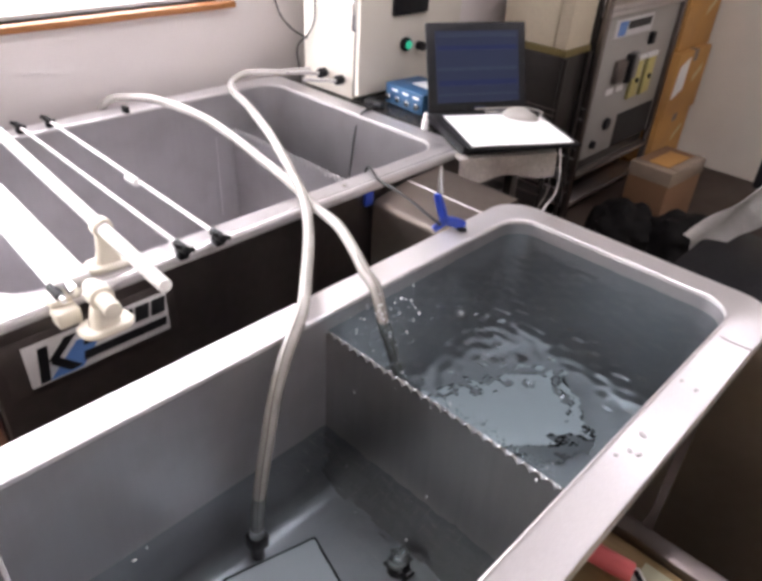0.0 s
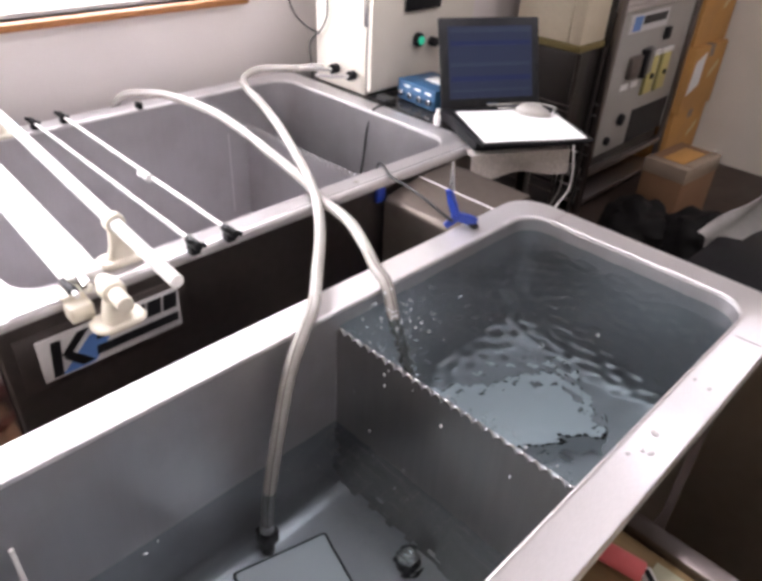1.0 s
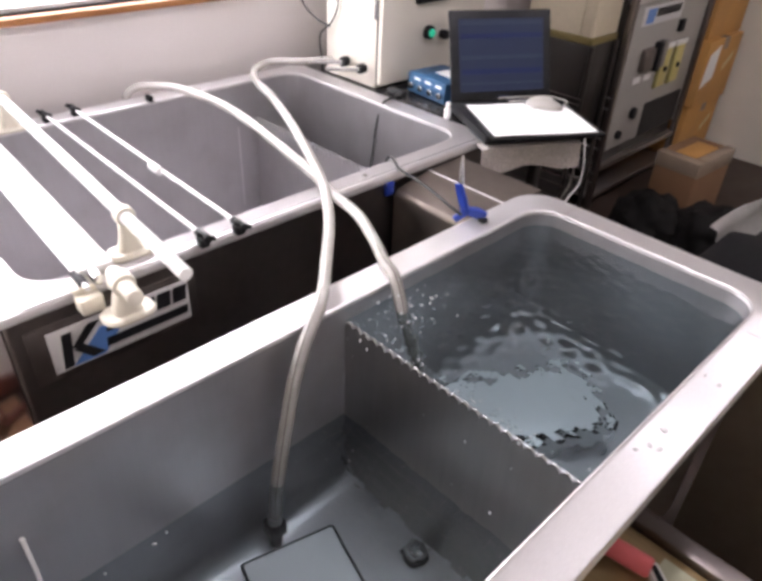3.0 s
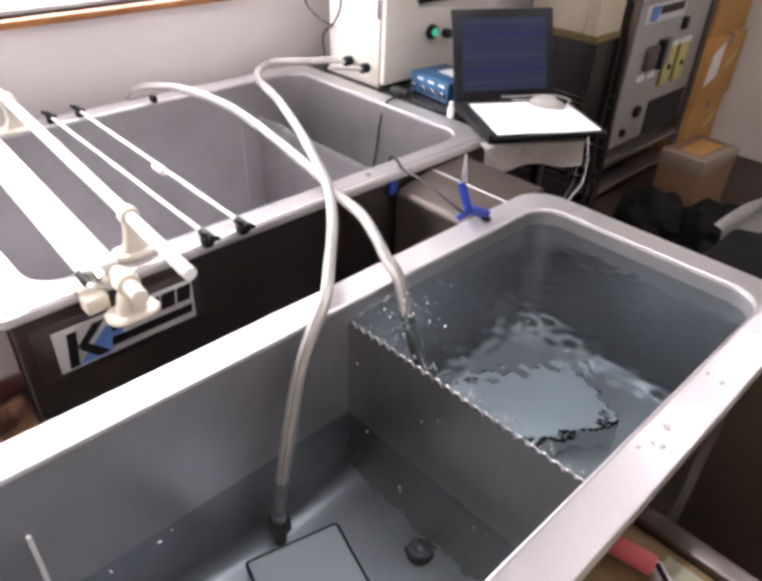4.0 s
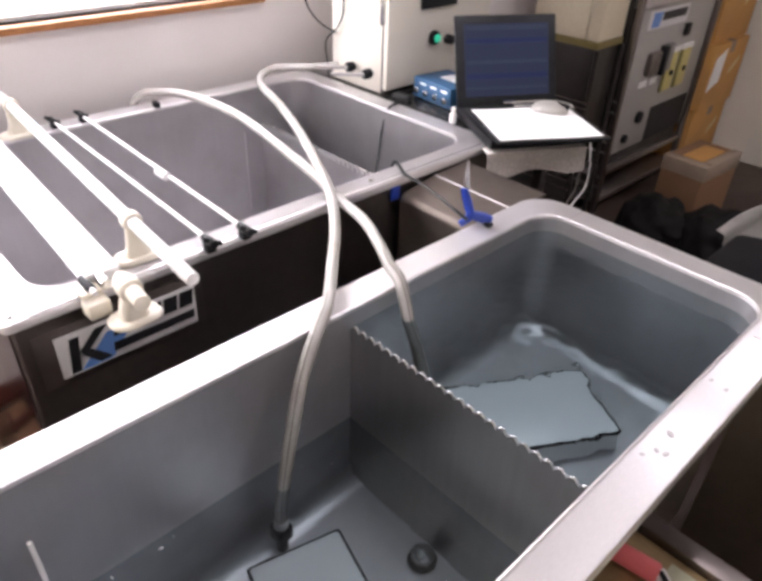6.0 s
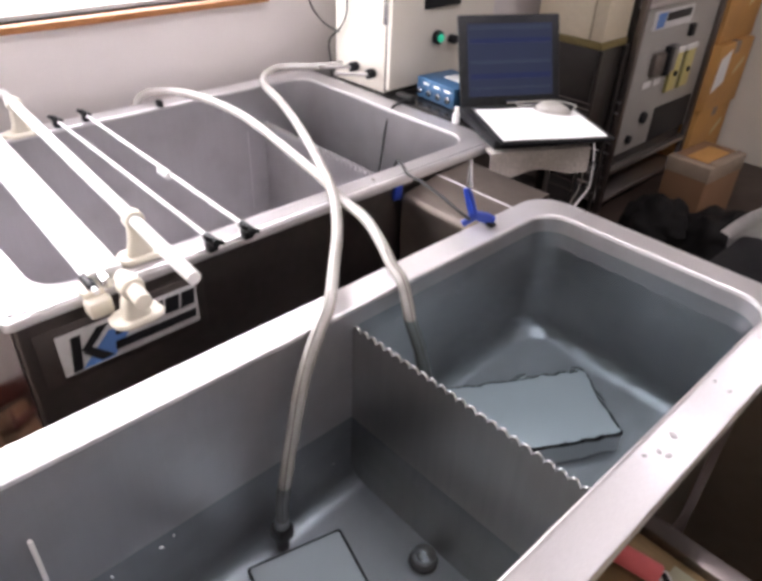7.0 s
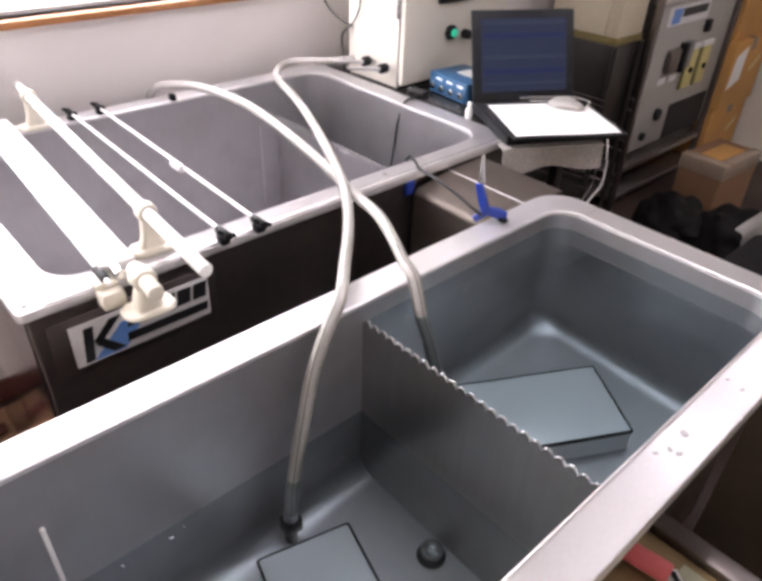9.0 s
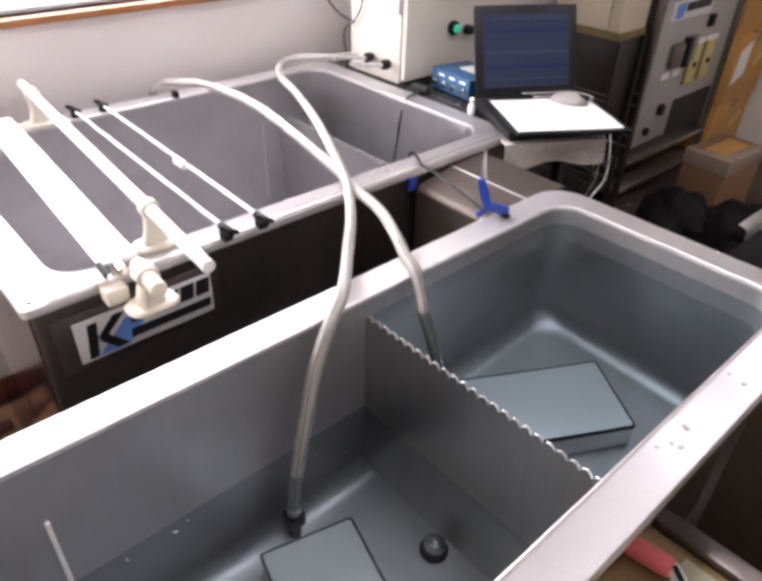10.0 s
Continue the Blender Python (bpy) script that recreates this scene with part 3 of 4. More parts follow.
part("collar", rod((0.110, -0.784, 0.497), (0.1095, -0.785, 0.472), 0.0125, 14, bevel=0.002), STEEL, h1, "steel hose collar")
part("coupling", box(0.094, 0.124, -0.80, -0.77, 0.43, 0.474, 0.004), BLACK, h1, "black hose coupling")
part("nipple", rod((0.109, -0.785, 0.465), (0.109, -0.785, A_FLOOR), 0.011, 12), BLACK, h1)
h2 = hose([(-1.064, -0.412, 0.70), (-1.064, -0.41, 0.80), (-1.060, -0.405, 0.85), (-1.03, -0.386, 0.880), (-0.978, -0.362, 0.892), (-0.90, -0.330, 0.900), (-0.745, -0.306, 0.898), (-0.6, -0.313, 0.892), (-0.42, -0.340, 0.884),
           (-0.3, -0.358, 0.874), (-0.22, -0.380, 0.870), (-0.11, -0.41, 0.877), (-0.03, -0.444, 0.873), (0.03, -0.473, 0.8635), (0.065, -0.485, 0.858), (0.092, -0.497, 0.832), (0.115, -0.510, 0.808),
           (0.137, -0.514, 0.76), (0.153, -0.516, 0.71), (0.160, -0.512, 0.66), (0.16, -0.508, 0.62)], "whitish braided hose hanging from tank to tank into the water")
part("hose_clip", box(-0.999, -0.975, -0.382, -0.368, RIM + 0.0005, 0.868, 0.003), BLACK, h2, "small dark hose clip")

# ---- in the water ----


def transducer(cx, cy, yaw, sx, sy, label):
    t = thing("transducer_box", label, "transducer", pose(cx, cy, A_FLOOR, 0, 0, yaw), "transducer boxes")
    part("case", box(-sx / 2, sx / 2, -sy / 2, sy / 2, 0, 0.072, 0.006, 3), PLATE, t)
    bead = [ring(-sx / 2 - 0.0012, sx / 2 + 0.0012, -sy / 2 - 0.0012, sy / 2 + 0.0012, 0.007, 0.0655), ring(-sx / 2 - 0.0012, sx / 2 + 0.0012, -sy / 2 - 0.0012, sy / 2 + 0.0012, 0.007, 0.0705),
            ring(-sx / 2 + 0.001, sx / 2 - 0.001, -sy / 2 + 0.001, sy / 2 - 0.001, 0.006, 0.0732), ring(-sx / 2 + 0.0035, sx / 2 - 0.0035, -sy / 2 + 0.0035, sy / 2 - 0.0035, 0.005, 0.0722)]
    part("edge_bead", loft(bead), BLACK, t, "dark bead round the lid's edge")
    return t


# long side 0.29, short side 0.17
transducer(0.265, -0.3266, 58.9, 0.29, 0.168, "flat grey steel box lying under the water")
transducer(0.293, -0.829, -15.0, 0.29, 0.161, "flat grey steel box lying in shallow water")
dr = thing("drain_knob", "round steel drain knob on the tank bottom", "drain", pose(0.290, -0.627, A_FLOOR))
part("collar", rod((0, 0, 0), (0, 0, 0.012), 0.025, 20, bevel=0.004), BLACK, dr)
part("knob", ball((0, 0, 0.026), 0.020, 3, (1, 1, 0.85)), CHROME, dr)
part("stem", rod((0, 0, 0.038), (0, 0, 0.05), 0.007, 12, bevel=0.002), CHROME, dr)

WATER_HIGH, WATER_LOW = 0.8175, 0.614
wl = thing("tank_water", "shallow still water in the tank's low half", "water", pose(0, 0, WATER_LOW), kind="structure")
low = part("surface", box(A_IN[0], A_IN[1], A_IN[2], WEIR_Y - 0.0015, -0.0004, 0, 0), SHALLOW, wl, smooth=0)
bm = bmesh.new()
CHURN_Y = -0.80
bm.faces.new([bm.verts.new(p) for p in ((A_IN[0], A_IN[2], 0), (A_IN[1], A_IN[2], 0), (A_IN[1], CHURN_Y, 0), (A_IN[0], CHURN_Y, 0))])
bm.to_mesh(low.data)
bm.free()
low.visible_shadow = False
# the high half: a quilt of small rigid pieces that heave and tilt as the water churns
wh = thing("tank_water", "churning water that calms in the tank's high half", "water", pose(0, 0, WATER_HIGH), kind="structure")
NX, NY = 74, 82
HX0, HX1, HY0, HY1 = A_IN[0], A_IN[1], WEIR_Y + 0.0015, A_IN[3]
TX, TY = (HX1 - HX0) / NX, (HY1 - HY0) / NY
bm = bmesh.new()
bm.faces.new([bm.verts.new((sx * TX * 0.5005, sy * TY * 0.5005, 0)) for sx, sy in ((-1, -1), (1, -1), (1, 1), (-1, 1))])
tile_mesh = bpy.data.meshes.new("ripple")
bm.to_mesh(tile_mesh)
bm.free()
tile_mesh.materials.append(WATER)
TILES = []
LOW_TILES = []


def quilt(mesh, parent, x0, y0, dx, dy, nx, ny, into):
    for ix in range(nx):
        for iy in range(ny):
            ob = new("ripple", mesh)
            ob.parent = parent
            ob.visible_shadow = False
            into.append((ob, x0 + (ix + 0.5) * dx, y0 + (iy + 0.5) * dy))


quilt(tile_mesh, wh, HX0, HY0, TX, TY, NX, NY, TILES)
LX, LY = (HX1 - HX0) / 34, (WEIR_Y - 0.0015 - CHURN_Y) / 18
bm = bmesh.new()
bm.faces.new([bm.verts.new((sx * LX * 0.5005, sy * LY * 0.5005, 0)) for sx, sy in ((-1, -1), (1, -1), (1, 1), (-1, 1))])
low_mesh = bpy.data.meshes.new("ripple")
bm.to_mesh(low_mesh)
bm.free()
low_mesh.materials.append(SHALLOW)
quilt(low_mesh, wl, HX0, CHURN_Y, LX, LY, 34, 18, LOW_TILES)


# ---- switch cabinet, laptop and table ----
tb = thing("side_table", "dark table beside the far tank", "table")
part("tabletop", box(-1.04, -0.235, 0.181, 0.46, 0.818, 0.846, 0.004), BLACKTOP, tb)
part("tabletop_wing", box(-1.04, -0.66, 0.461, 0.68, 0.818, 0.846, 0.004), BLACKTOP, tb)
for x, y in ((-1.0, 0.225), (-0.26, 0.225), (-1.0, 0.65), (-0.68, 0.65), (-0.26, 0.435)):
    part("leg", box(x - 0.014, x + 0.014, y - 0.014, y + 0.014, 0, 0.82, 0.002), DARKBOX, tb)
part("cross_rail", box(-0.27, -0.25, 0.24, 0.42, 0.3, 0.33, 0.002), STEEL_DARK, tb)

cab = thing("switch_cabinet", "cream enamel switch cabinet with a green pilot lamp", "cabinet")
part("body", box(-0.928, -0.7045, 0.2, 0.66, 0.8475, 1.50, 0.006), ENAMEL, cab)
dv = part("cabinet_door", box(-0.698, -0.68, 0.198, 0.655, 0.862, 1.49, 0.005), ENAMEL, cab)
part("hinge", rod((-0.703, 0.198, 1.045), (-0.703, 0.198, 1.145), 0.0095, 14, bevel=0.002), CHROME, dv, "steel barrel hinge")
# black strip put into the gap behind the door for the shade there
part("dark_door_gap", box(-0.7043, -0.6982, 0.2025, 0.65, 0.86, 1.492, 0), BLACK, cab, smooth=0)
part("lamp_bezel", rod((-0.68, 0.388, 0.991), (-0.664, 0.388, 0.991), 0.0205, 22, bevel=0.003), BLACK, dv, "black lamp bezel")
part("pilot_lamp", rod((-0.664, 0.388, 0.991), (-0.655, 0.388, 0.991), 0.0125, 20, bevel=0.004), LAMP_GREEN, dv, "glowing green pilot lamp")
part("meter", box(-0.68, -0.667, 0.325, 0.475, 1.076, 1.17, 0.004), BLACK, dv, "black display meter")
part("switch", rod((-0.68, 0.452, 0.978), (-0.655, 0.452, 0.978), 0.014, 16, bevel=0.003), BLACK, dv)
for x, z in ((-0.813, 0.908), (-0.738, 0.904)):
    part("tap_knob", rod((x, 0.162, z), (x, 0.188, z), 0.0145, 16, bevel=0.004), BLACK, cab, "black round knob")
    part("tap_stem", rod((x, 0.187, z), (x, 0.209, z), 0.006, 12), CHROME, cab)
    part("tap_pipe", rod((x, 0.165, z), (x - 0.075, 0.10, z - 0.004), 0.0062, 12), CHROME, cab, "thin chrome pipe")
wi = tagged(part("wall_cable", sweep(spline([(-1.06, 0.17, 1.30), (-1.05, 0.178, 1.12), (-1.035, 0.183, 1.065), (-1.015, 0.185, 1.033), (-0.98, 0.187, 1.010), (-0.945, 0.189, 0.997), (-0.90, 0.192, 0.99)], 8), 0.0028, 8), RUBBER),
            "loose black cable hanging on the wall", "cable")
wi2 = tagged(part("wall_cable", sweep(spline([(-0.868, 0.192, 1.30), (-0.865, 0.192, 1.09), (-0.868, 0.19, 1.04), (-0.893, 0.187, 1.0), (-0.932, 0.184, 0.967), (-0.938, 0.182, 0.935), (-0.928, 0.180, 0.905), (-0.92, 0.178, 0.852)], 8), 0.0028, 8), RUBBER),
             "loose black cable beside the cabinet", "cable")

bb = thing("interface_box", "small blue metal interface box with connectors", "device", pose(-0.548, 0.262, 0.8465, 0, 0, -6))
part("case", box(-0.085, 0.075, -0.005, 0.13, 0.004, 0.062, 0.004), BLUEBOX, bb)
part("label", box(-0.03, 0.045, 0.05, 0.10, 0.062, 0.0632, 0), PAPER, bb, "white label", 0)
for k in range(4):
    u = -0.062 + 0.04 * k
    part("socket", rod((u, -0.016, 0.026), (u, -0.004, 0.026), 0.0095, 14, bevel=0.002), CHROME, bb, "chrome round socket")
    part("socket_hole", rod((u, -0.017, 0.026), (u, -0.0155, 0.026), 0.006, 12), BLACK, bb)
for k in range(3):
    part("bar", box(-0.055 + 0.045 * k, -0.03 + 0.045 * k, -0.0058, -0.0048, 0.045, 0.051, 0), WHITE, bb, smooth=0)
for x in (-0.075, 0.065):
    part("foot", box(x - 0.008, x + 0.008, 0.0, 0.012, 0, 0.005, 0.001), RUBBER, bb)
ad = tagged(part("cable_plug", box(-0.665, -0.60, 0.208, 0.232, 0.8465, 0.862, 0.005), RUBBER), "black cable plug on the dark table", "plug")

LAP = pose(-0.426, 0.226, 0.853, 0, 0, 61.1)       # hinge's end; x along the hinge, y away from the user
lap = thing("laptop", "open black laptop with a dim blue display", "laptop", LAP)
part("base", box(-0.004, 0.304, -0.25, 0.006, 0, 0.024, 0.005), BLACK, lap)
for k in range(5):
    for j in range(14):
        if k < 2 or j < 3 or j > 11:
            part("key", box(0.018 + 0.0195 * j, 0.034 + 0.0195 * j, -0.048 - 0.0195 * k, -0.032 - 0.0195 * k, 0.024, 0.0262, 0.0006, 1), RUBBER, lap, smooth=0)
lid = part("lid", box(0, 0.298, -0.004, 0.010, 0, 0.238, 0.005), BLACK, lap, "black display lid")
lid.matrix_local = pose(0, 0.0, 0.022, -22)
part("display", box(0.024, 0.274, -0.0052, -0.0042, 0.026, 0.215, 0), SCREEN, lid, "dim blue display", 0)
for k, (z, h, m) in enumerate(((0.165, 0.012, SCREEN_BAR), (0.112, 0.009, SCREEN_GREY), (0.072, 0.014, SCREEN_BAR), (0.200, 0.01, SCREEN_GREY), (0.045, 0.006, SCREEN_GREY))):
    part("display_band", box(0.03, 0.268, -0.0062, -0.0053, z, z + h, 0), m, lid, smooth=0)
part("mark", box(0.132, 0.166, -0.0062, -0.0043, 0.009, 0.014, 0), SCREEN_GREY, lid, smooth=0)
cpb = thing("clipboard", "black clipboard on the laptop's keyboard", "clipboard", LAP @ pose(0.135, -0.148, 0.0275, 0, 0, -3))
part("board", box(-0.13, 0.168, -0.147, 0.112, 0, 0.005, 0.002), BLACK, cpb)
part("clip", box(0.0, 0.10, 0.092, 0.118, 0.005, 0.014, 0.003), CHROME, cpb, "chrome clip")
ppr = tagged(part("paper_sheet", sheet(lambda u, v: (-0.122 + 0.272 * u, -0.138 + 0.222 * v, 0.0006 * math.sin(7 * u + 3 * v)), 10, 8, 0.0012), PAPER), "blank white paper sheet on the clipboard", "paper")
ppr.matrix_world = LAP @ pose(0.135, -0.148, 0.0348, 0, 0, -3)
ms = thing("computer_mouse", "grey white computer mouse on the paper", "mouse", LAP @ pose(0.222, -0.104, 0.0362, 0, 0, -38))
bm = bmesh.new()
bmesh.ops.create_uvsphere(bm, u_segments=24, v_segments=14, radius=1, matrix=Matrix.Diagonal((0.050, 0.028, 0.027, 1)))
bmesh.ops.bisect_plane(bm, geom=bm.verts[:] + bm.edges[:] + bm.faces[:], plane_co=(0, 0, 0.001), plane_no=(0, 0, -1), clear_outer=True)
part("shell", bm, MOUSE, ms)
part("button_gap", box(0.012, 0.05, -0.001, 0.001, 0.010, 0.0248, 0.0005), BLACK, ms)
part("wheel", rod((0.03, -0.003, 0.019), (0.03, 0.003, 0.019), 0.006, 12), BLACK, ms)
tagged(part("mouse_cable", sweep(spline([LAP @ Vector(p) for p in ((0.245, -0.118, 0.042), (0.285, -0.11, 0.045), (0.30, -0.07, 0.04), (0.27, -0.035, 0.04), (0.19, -0.04, 0.044), (0.12, -0.035, 0.042))], 8), 0.0022, 8), MOUSE),
       "grey mouse cable curling over the clipboard", "cable")
pen = thing("marker_pen", "white marker pen beside the laptop", "pen", LAP @ pose(-0.032, -0.055, 0.0))
part("barrel", rod((0, 0, 0), (0, 0, 0.028), 0.009, 12, bevel=0.002), WHITE, pen)
part("cap", rod((0, 0, 0.027), (0, 0, 0.045), 0.006, 12, bevel=0.002), WHITE, pen)
tw = tagged(part("towel", sheet(lambda u, v: LAP @ Vector((-0.012 + 0.27 * u, -0.262 + (0.16 * (v - 0.35) / 0.65 if v > 0.35 else -0.012 * math.sin(9 * u) * (0.35 - v) / 0.35),
                                                         -0.005 - (0 if v > 0.35 else (0.35 - v) / 0.35 * (0.058 + 0.003 * math.sin(8 * u + 1))))), 22, 14, 0.004), TOWEL), "grey folded towel hanging under the laptop", "towel")
part("probe_cable", sweep(spline([(-0.62, 0.215, 0.852), (-0.60, 0.17, 0.854), (-0.588, 0.122, 0.852), (-0.597, 0.108, 0.79), (-0.597, 0.10, 0.73), (-0.55, 0.04, 0.66), (-0.42, -0.08, 0.70), (-0.325, -0.128, 0.82), (-0.304, -0.134, 0.856),
                                  (-0.27, -0.148, 0.857), (-0.235, -0.168, 0.857), (-0.16, -0.20, 0.872), (-0.08, -0.227, 0.878), (-0.02, -0.245, 0.876), (0.006, -0.24, 0.866)], 8), 0.0032, 8), RUBBER)
tagged(bpy.data.objects["probe_cable"], "thin black probe cable over the rims", "cable")
tagged(part("white_cable", sweep(spline([LAP @ Vector(p) for p in ((0.30, -0.12, 0.012), (0.325, -0.15, -0.01), (0.32, -0.19, -0.06), (0.30, -0.23, -0.13), (0.25, -0.26, -0.17), (0.21, -0.27, -0.26), (0.20, -0.27, -0.40))], 8), 0.0028, 8), WHITE),
       "white cable hanging from the laptop", "cable")
tagged(part("white_cable", sweep(spline([LAP @ Vector(p) for p in ((0.302, -0.10, 0.012), (0.33, -0.13, -0.02), (0.31, -0.17, -0.08), (0.29, -0.2, -0.15), (0.24, -0.24, -0.2), (0.2, -0.27, -0.4))], 8), 0.0022, 8), MOUSE),
       "grey cable hanging from the laptop", "cable")

# ---- blue spring clamps ----


def clamp(m, label):
    c = thing("spring_clamp", label, "clamp", m, "spring clamps")
    bm = loft([ring(-0.011, 0.011, -0.005, 0.005, 0.003, 0.0), ring(-0.012, 0.012, -0.006, 0.006, 0.004, 0.035), ring(-0.009, 0.009, -0.006, 0.006, 0.004, 0.075)], True, True)
    bmesh.ops.transform(bm, matrix=pose(-0.022, -0.01, 0.018, 8, -18, 0), verts=bm.verts)
    part("handle", bm, BLUE, c)
    bm = loft([ring(-0.010, 0.010, -0.008, 0.008, 0.004, 0.0), ring(-0.013, 0.013, -0.009, 0.009, 0.005, 0.03), ring(-0.009, 0.009, -0.006, 0.006, 0.004, 0.05)], True, True)
    bmesh.ops.transform(bm, matrix=pose(-0.024, -0.006, 0.022, 0, 100, 35), verts=bm.verts)
    part("jaw", bm, BLUE, c)
    bm = loft([ring(-0.008, 0.008, -0.006, 0.006, 0.004, 0.0), ring(-0.009, 0.009, -0.007, 0.007, 0.005, 0.035)], True, True)
    bmesh.ops.transform(bm, matrix=pose(-0.020, -0.012, 0.02, 0, -135, 20), verts=bm.verts)
    part("lower_handle", bm, BLUE, c)
    part("pivot", rod((-0.03, -0.02, 0.022), (-0.012, 0.008, 0.022), 0.0085, 14, bevel=0.002), BLUE, c)
    part("pad", box(0.004, 0.024, 0.004, 0.022, 0.0, 0.010, 0.003), BLACK, c, "black rubber pad")
    return c


clamp(pose(0.02, -0.215, RIM) @ Matrix.Scale(0.82, 4), "blue plastic spring clamp on the rim")
nz = tagged(part("air_nozzle", rod((-0.040, -0.016, 0.092), (-0.044, -0.018, 0.160), 0.008, 14, r2=0.003), CHROME, bpy.data.objects["spring_clamp"]), "thin silver nozzle tip")
part("strap", box(-0.246, -0.236, -0.205, -0.18, 0.80, RIM - 0.017, 0.002), BLUE, tank_b, "blue tape tab")

# ---- rack, boxes and cartons at the end of the room ----
rk = thing("storage_rack", "steel rack holding a grey control unit", "rack")
for x in (-1.0, -0.65):
    for y in (1.63, 2.425):
        part("post", box(x - 0.014, x + 0.014, y - 0.014, y + 0.014, 0, 1.12, 0.002), STEEL_DARK, rk)
for z in (0.07, 0.215, 0.96):
    part("shelf", box(-1.01, -0.64, 1.625, 2.43, z - 0.022, z, 0.002), STEEL, rk)
for z in (0.14, 0.19, 0.31, 0.36, 0.50, 0.55):
    part("side_rod", rod((-1.0, 1.618, z), (-0.65, 1.618, z), 0.005, 8), STEEL, rk)
part("side_sheet", box(-0.985, -0.668, 1.612, 1.6155, 0.40, 1.10, 0.001), mat("smoked_sheet", (0.025, 0.022, 0.02), 0.2, 0, 0.2, 20, (1, 1, 1), 0.03), rk, "dark smoked side sheet")
cu = thing("control_unit", "grey metal control unit with switches on the rack", "control unit")
part("case", box(-0.99, -0.668, 1.68, 2.395, 0.2155, 0.945, 0.006), DARKBOX, cu)
fp = part("front_panel", box(-0.667, -0.655, 1.685, 2.405, 0.278, 0.945, 0.004), mat("grey_panel_paint", (0.38, 0.362, 0.338), 0.4, 0.0, 0.03, 80, (1, 1, 1), 0.05, (0.34, 0.318, 0.295), 4, 0.5), cu, "grey front panel")
FX = -0.655
part("opening", box(FX - 0.003, FX + 0.0015, 1.99, 2.385, 0.28, 0.45, 0), BLACK, fp, "dark opening", 0)
part("name_label", box(FX, FX + 0.002, 1.745, 2.12, 0.835, 0.915, 0), SIGN, fp, "white label with dark and blue shapes", 0)
part("label_shape", flat([(0.03, 0.008), (0.10, 0.008), (0.115, 0.07), (0.035, 0.07)], 0.0004, AX, AY, (FX + 0.002, 1.745, 0.835)), LOGO_BLUE, fp, smooth=0)
part("label_bar", flat([(0.12, 0.03), (0.35, 0.03), (0.355, 0.066), (0.125, 0.066)], 0.0004, AX, AY, (FX + 0.002, 1.745, 0.835)), LOGO_BLACK, fp, smooth=0)
part("key_lock", box(FX, FX + 0.03, 1.81, 1.91, 0.63, 0.735, 0.012), STEEL_DARK, fp, "steel handle plate")
part("breaker", box(FX, FX + 0.035, 1.93, 1.965, 0.62, 0.75, 0.004), BLACK, fp, "black breaker switch")
part("breaker_cover", box(FX, FX + 0.03, 1.967, 2.02, 0.63, 0.755, 0.006), mat("grey_cover", (0.22, 0.21, 0.21), 0.4), fp, "grey breaker cover")
for y in (1.80, 1.90):
    part("small_label", box(FX, FX + 0.0015, y, y + 0.07, 0.575, 0.605, 0), WHITE, fp, smooth=0)
for y in (2.02, 2.155):
    s = part("switch_plate", box(FX, FX + 0.01, y, y + 0.105, 0.52, 0.70, 0.003), YELLOW, fp, "yellow switch plate")
    part("switch_knob", rod((FX + 0.01, y + 0.06, 0.605), (FX + 0.02, y + 0.06, 0.605), 0.013, 14, bevel=0.003), BLACK, s)
    part("plate_top", box(FX, FX + 0.014, y - 0.004, y + 0.109, 0.70, 0.725, 0.003), WHITE, s, "white top cover")
    part("plate_edge", box(FX, FX + 0.013, y - 0.003, y + 0.012, 0.52, 0.70, 0.002), mat("olive_edge", (0.28, 0.25, 0.09), 0.5), s)
part("button", box(FX, FX + 0.02, 2.12, 2.165, 0.77, 0.825, 0.004), BLACK, fp)
part("button", rod((FX, 1.87, 0.43), (FX + 0.02, 1.87, 0.43), 0.028, 14, bevel=0.004), BLACK, fp)
part("button", rod((FX, 1.77, 0.345), (FX + 0.02, 1.77, 0.345), 0.02, 14, bevel=0.004), BLACK, fp)
rl = tagged(part("steel_tray", box(-1.0, -0.64, 1.64, 2.42, 0.9605, 0.985, 0.006), STEEL), "flat steel tray on the rack", "tray")

ct = thing("equipment_cart", "dark metal cart with wire rails", "cart")
for x in (-1.02, -0.678):
    for y in (1.40, 1.60):
        part("post", rod((x, y, 0), (x, y, 0.80), 0.011, 10), DARKBOX, ct)
for z in (0.12, 0.42):
    part("shelf", box(-1.03, -0.668, 1.39, 1.61, z - 0.012, z, 0.002), DARKBOX, ct)
for z in (0.585, 0.56, 0.51, 0.485, 0.25, 0.225, 0.185):
    part("wire_rail", rod((-1.02, 1.385, z), (-0.672, 1.385, z), 0.0032, 8), STEEL_DARK, ct)
dk = tagged(part("equipment_case", box(-1.02, -0.69, 1.402, 1.598, 0.4205, 0.80, 0.01), DARKBOX), "dark metal equipment case on the cart", "case")
part("lid_strip", box(-1.02, -0.68, 1.398, 1.60, 0.8, 0.828, 0.003), mat("olive_plastic", (0.20, 0.155, 0.055), 0.5, 0, 0.1, 40), dk, "olive brown edge strip")
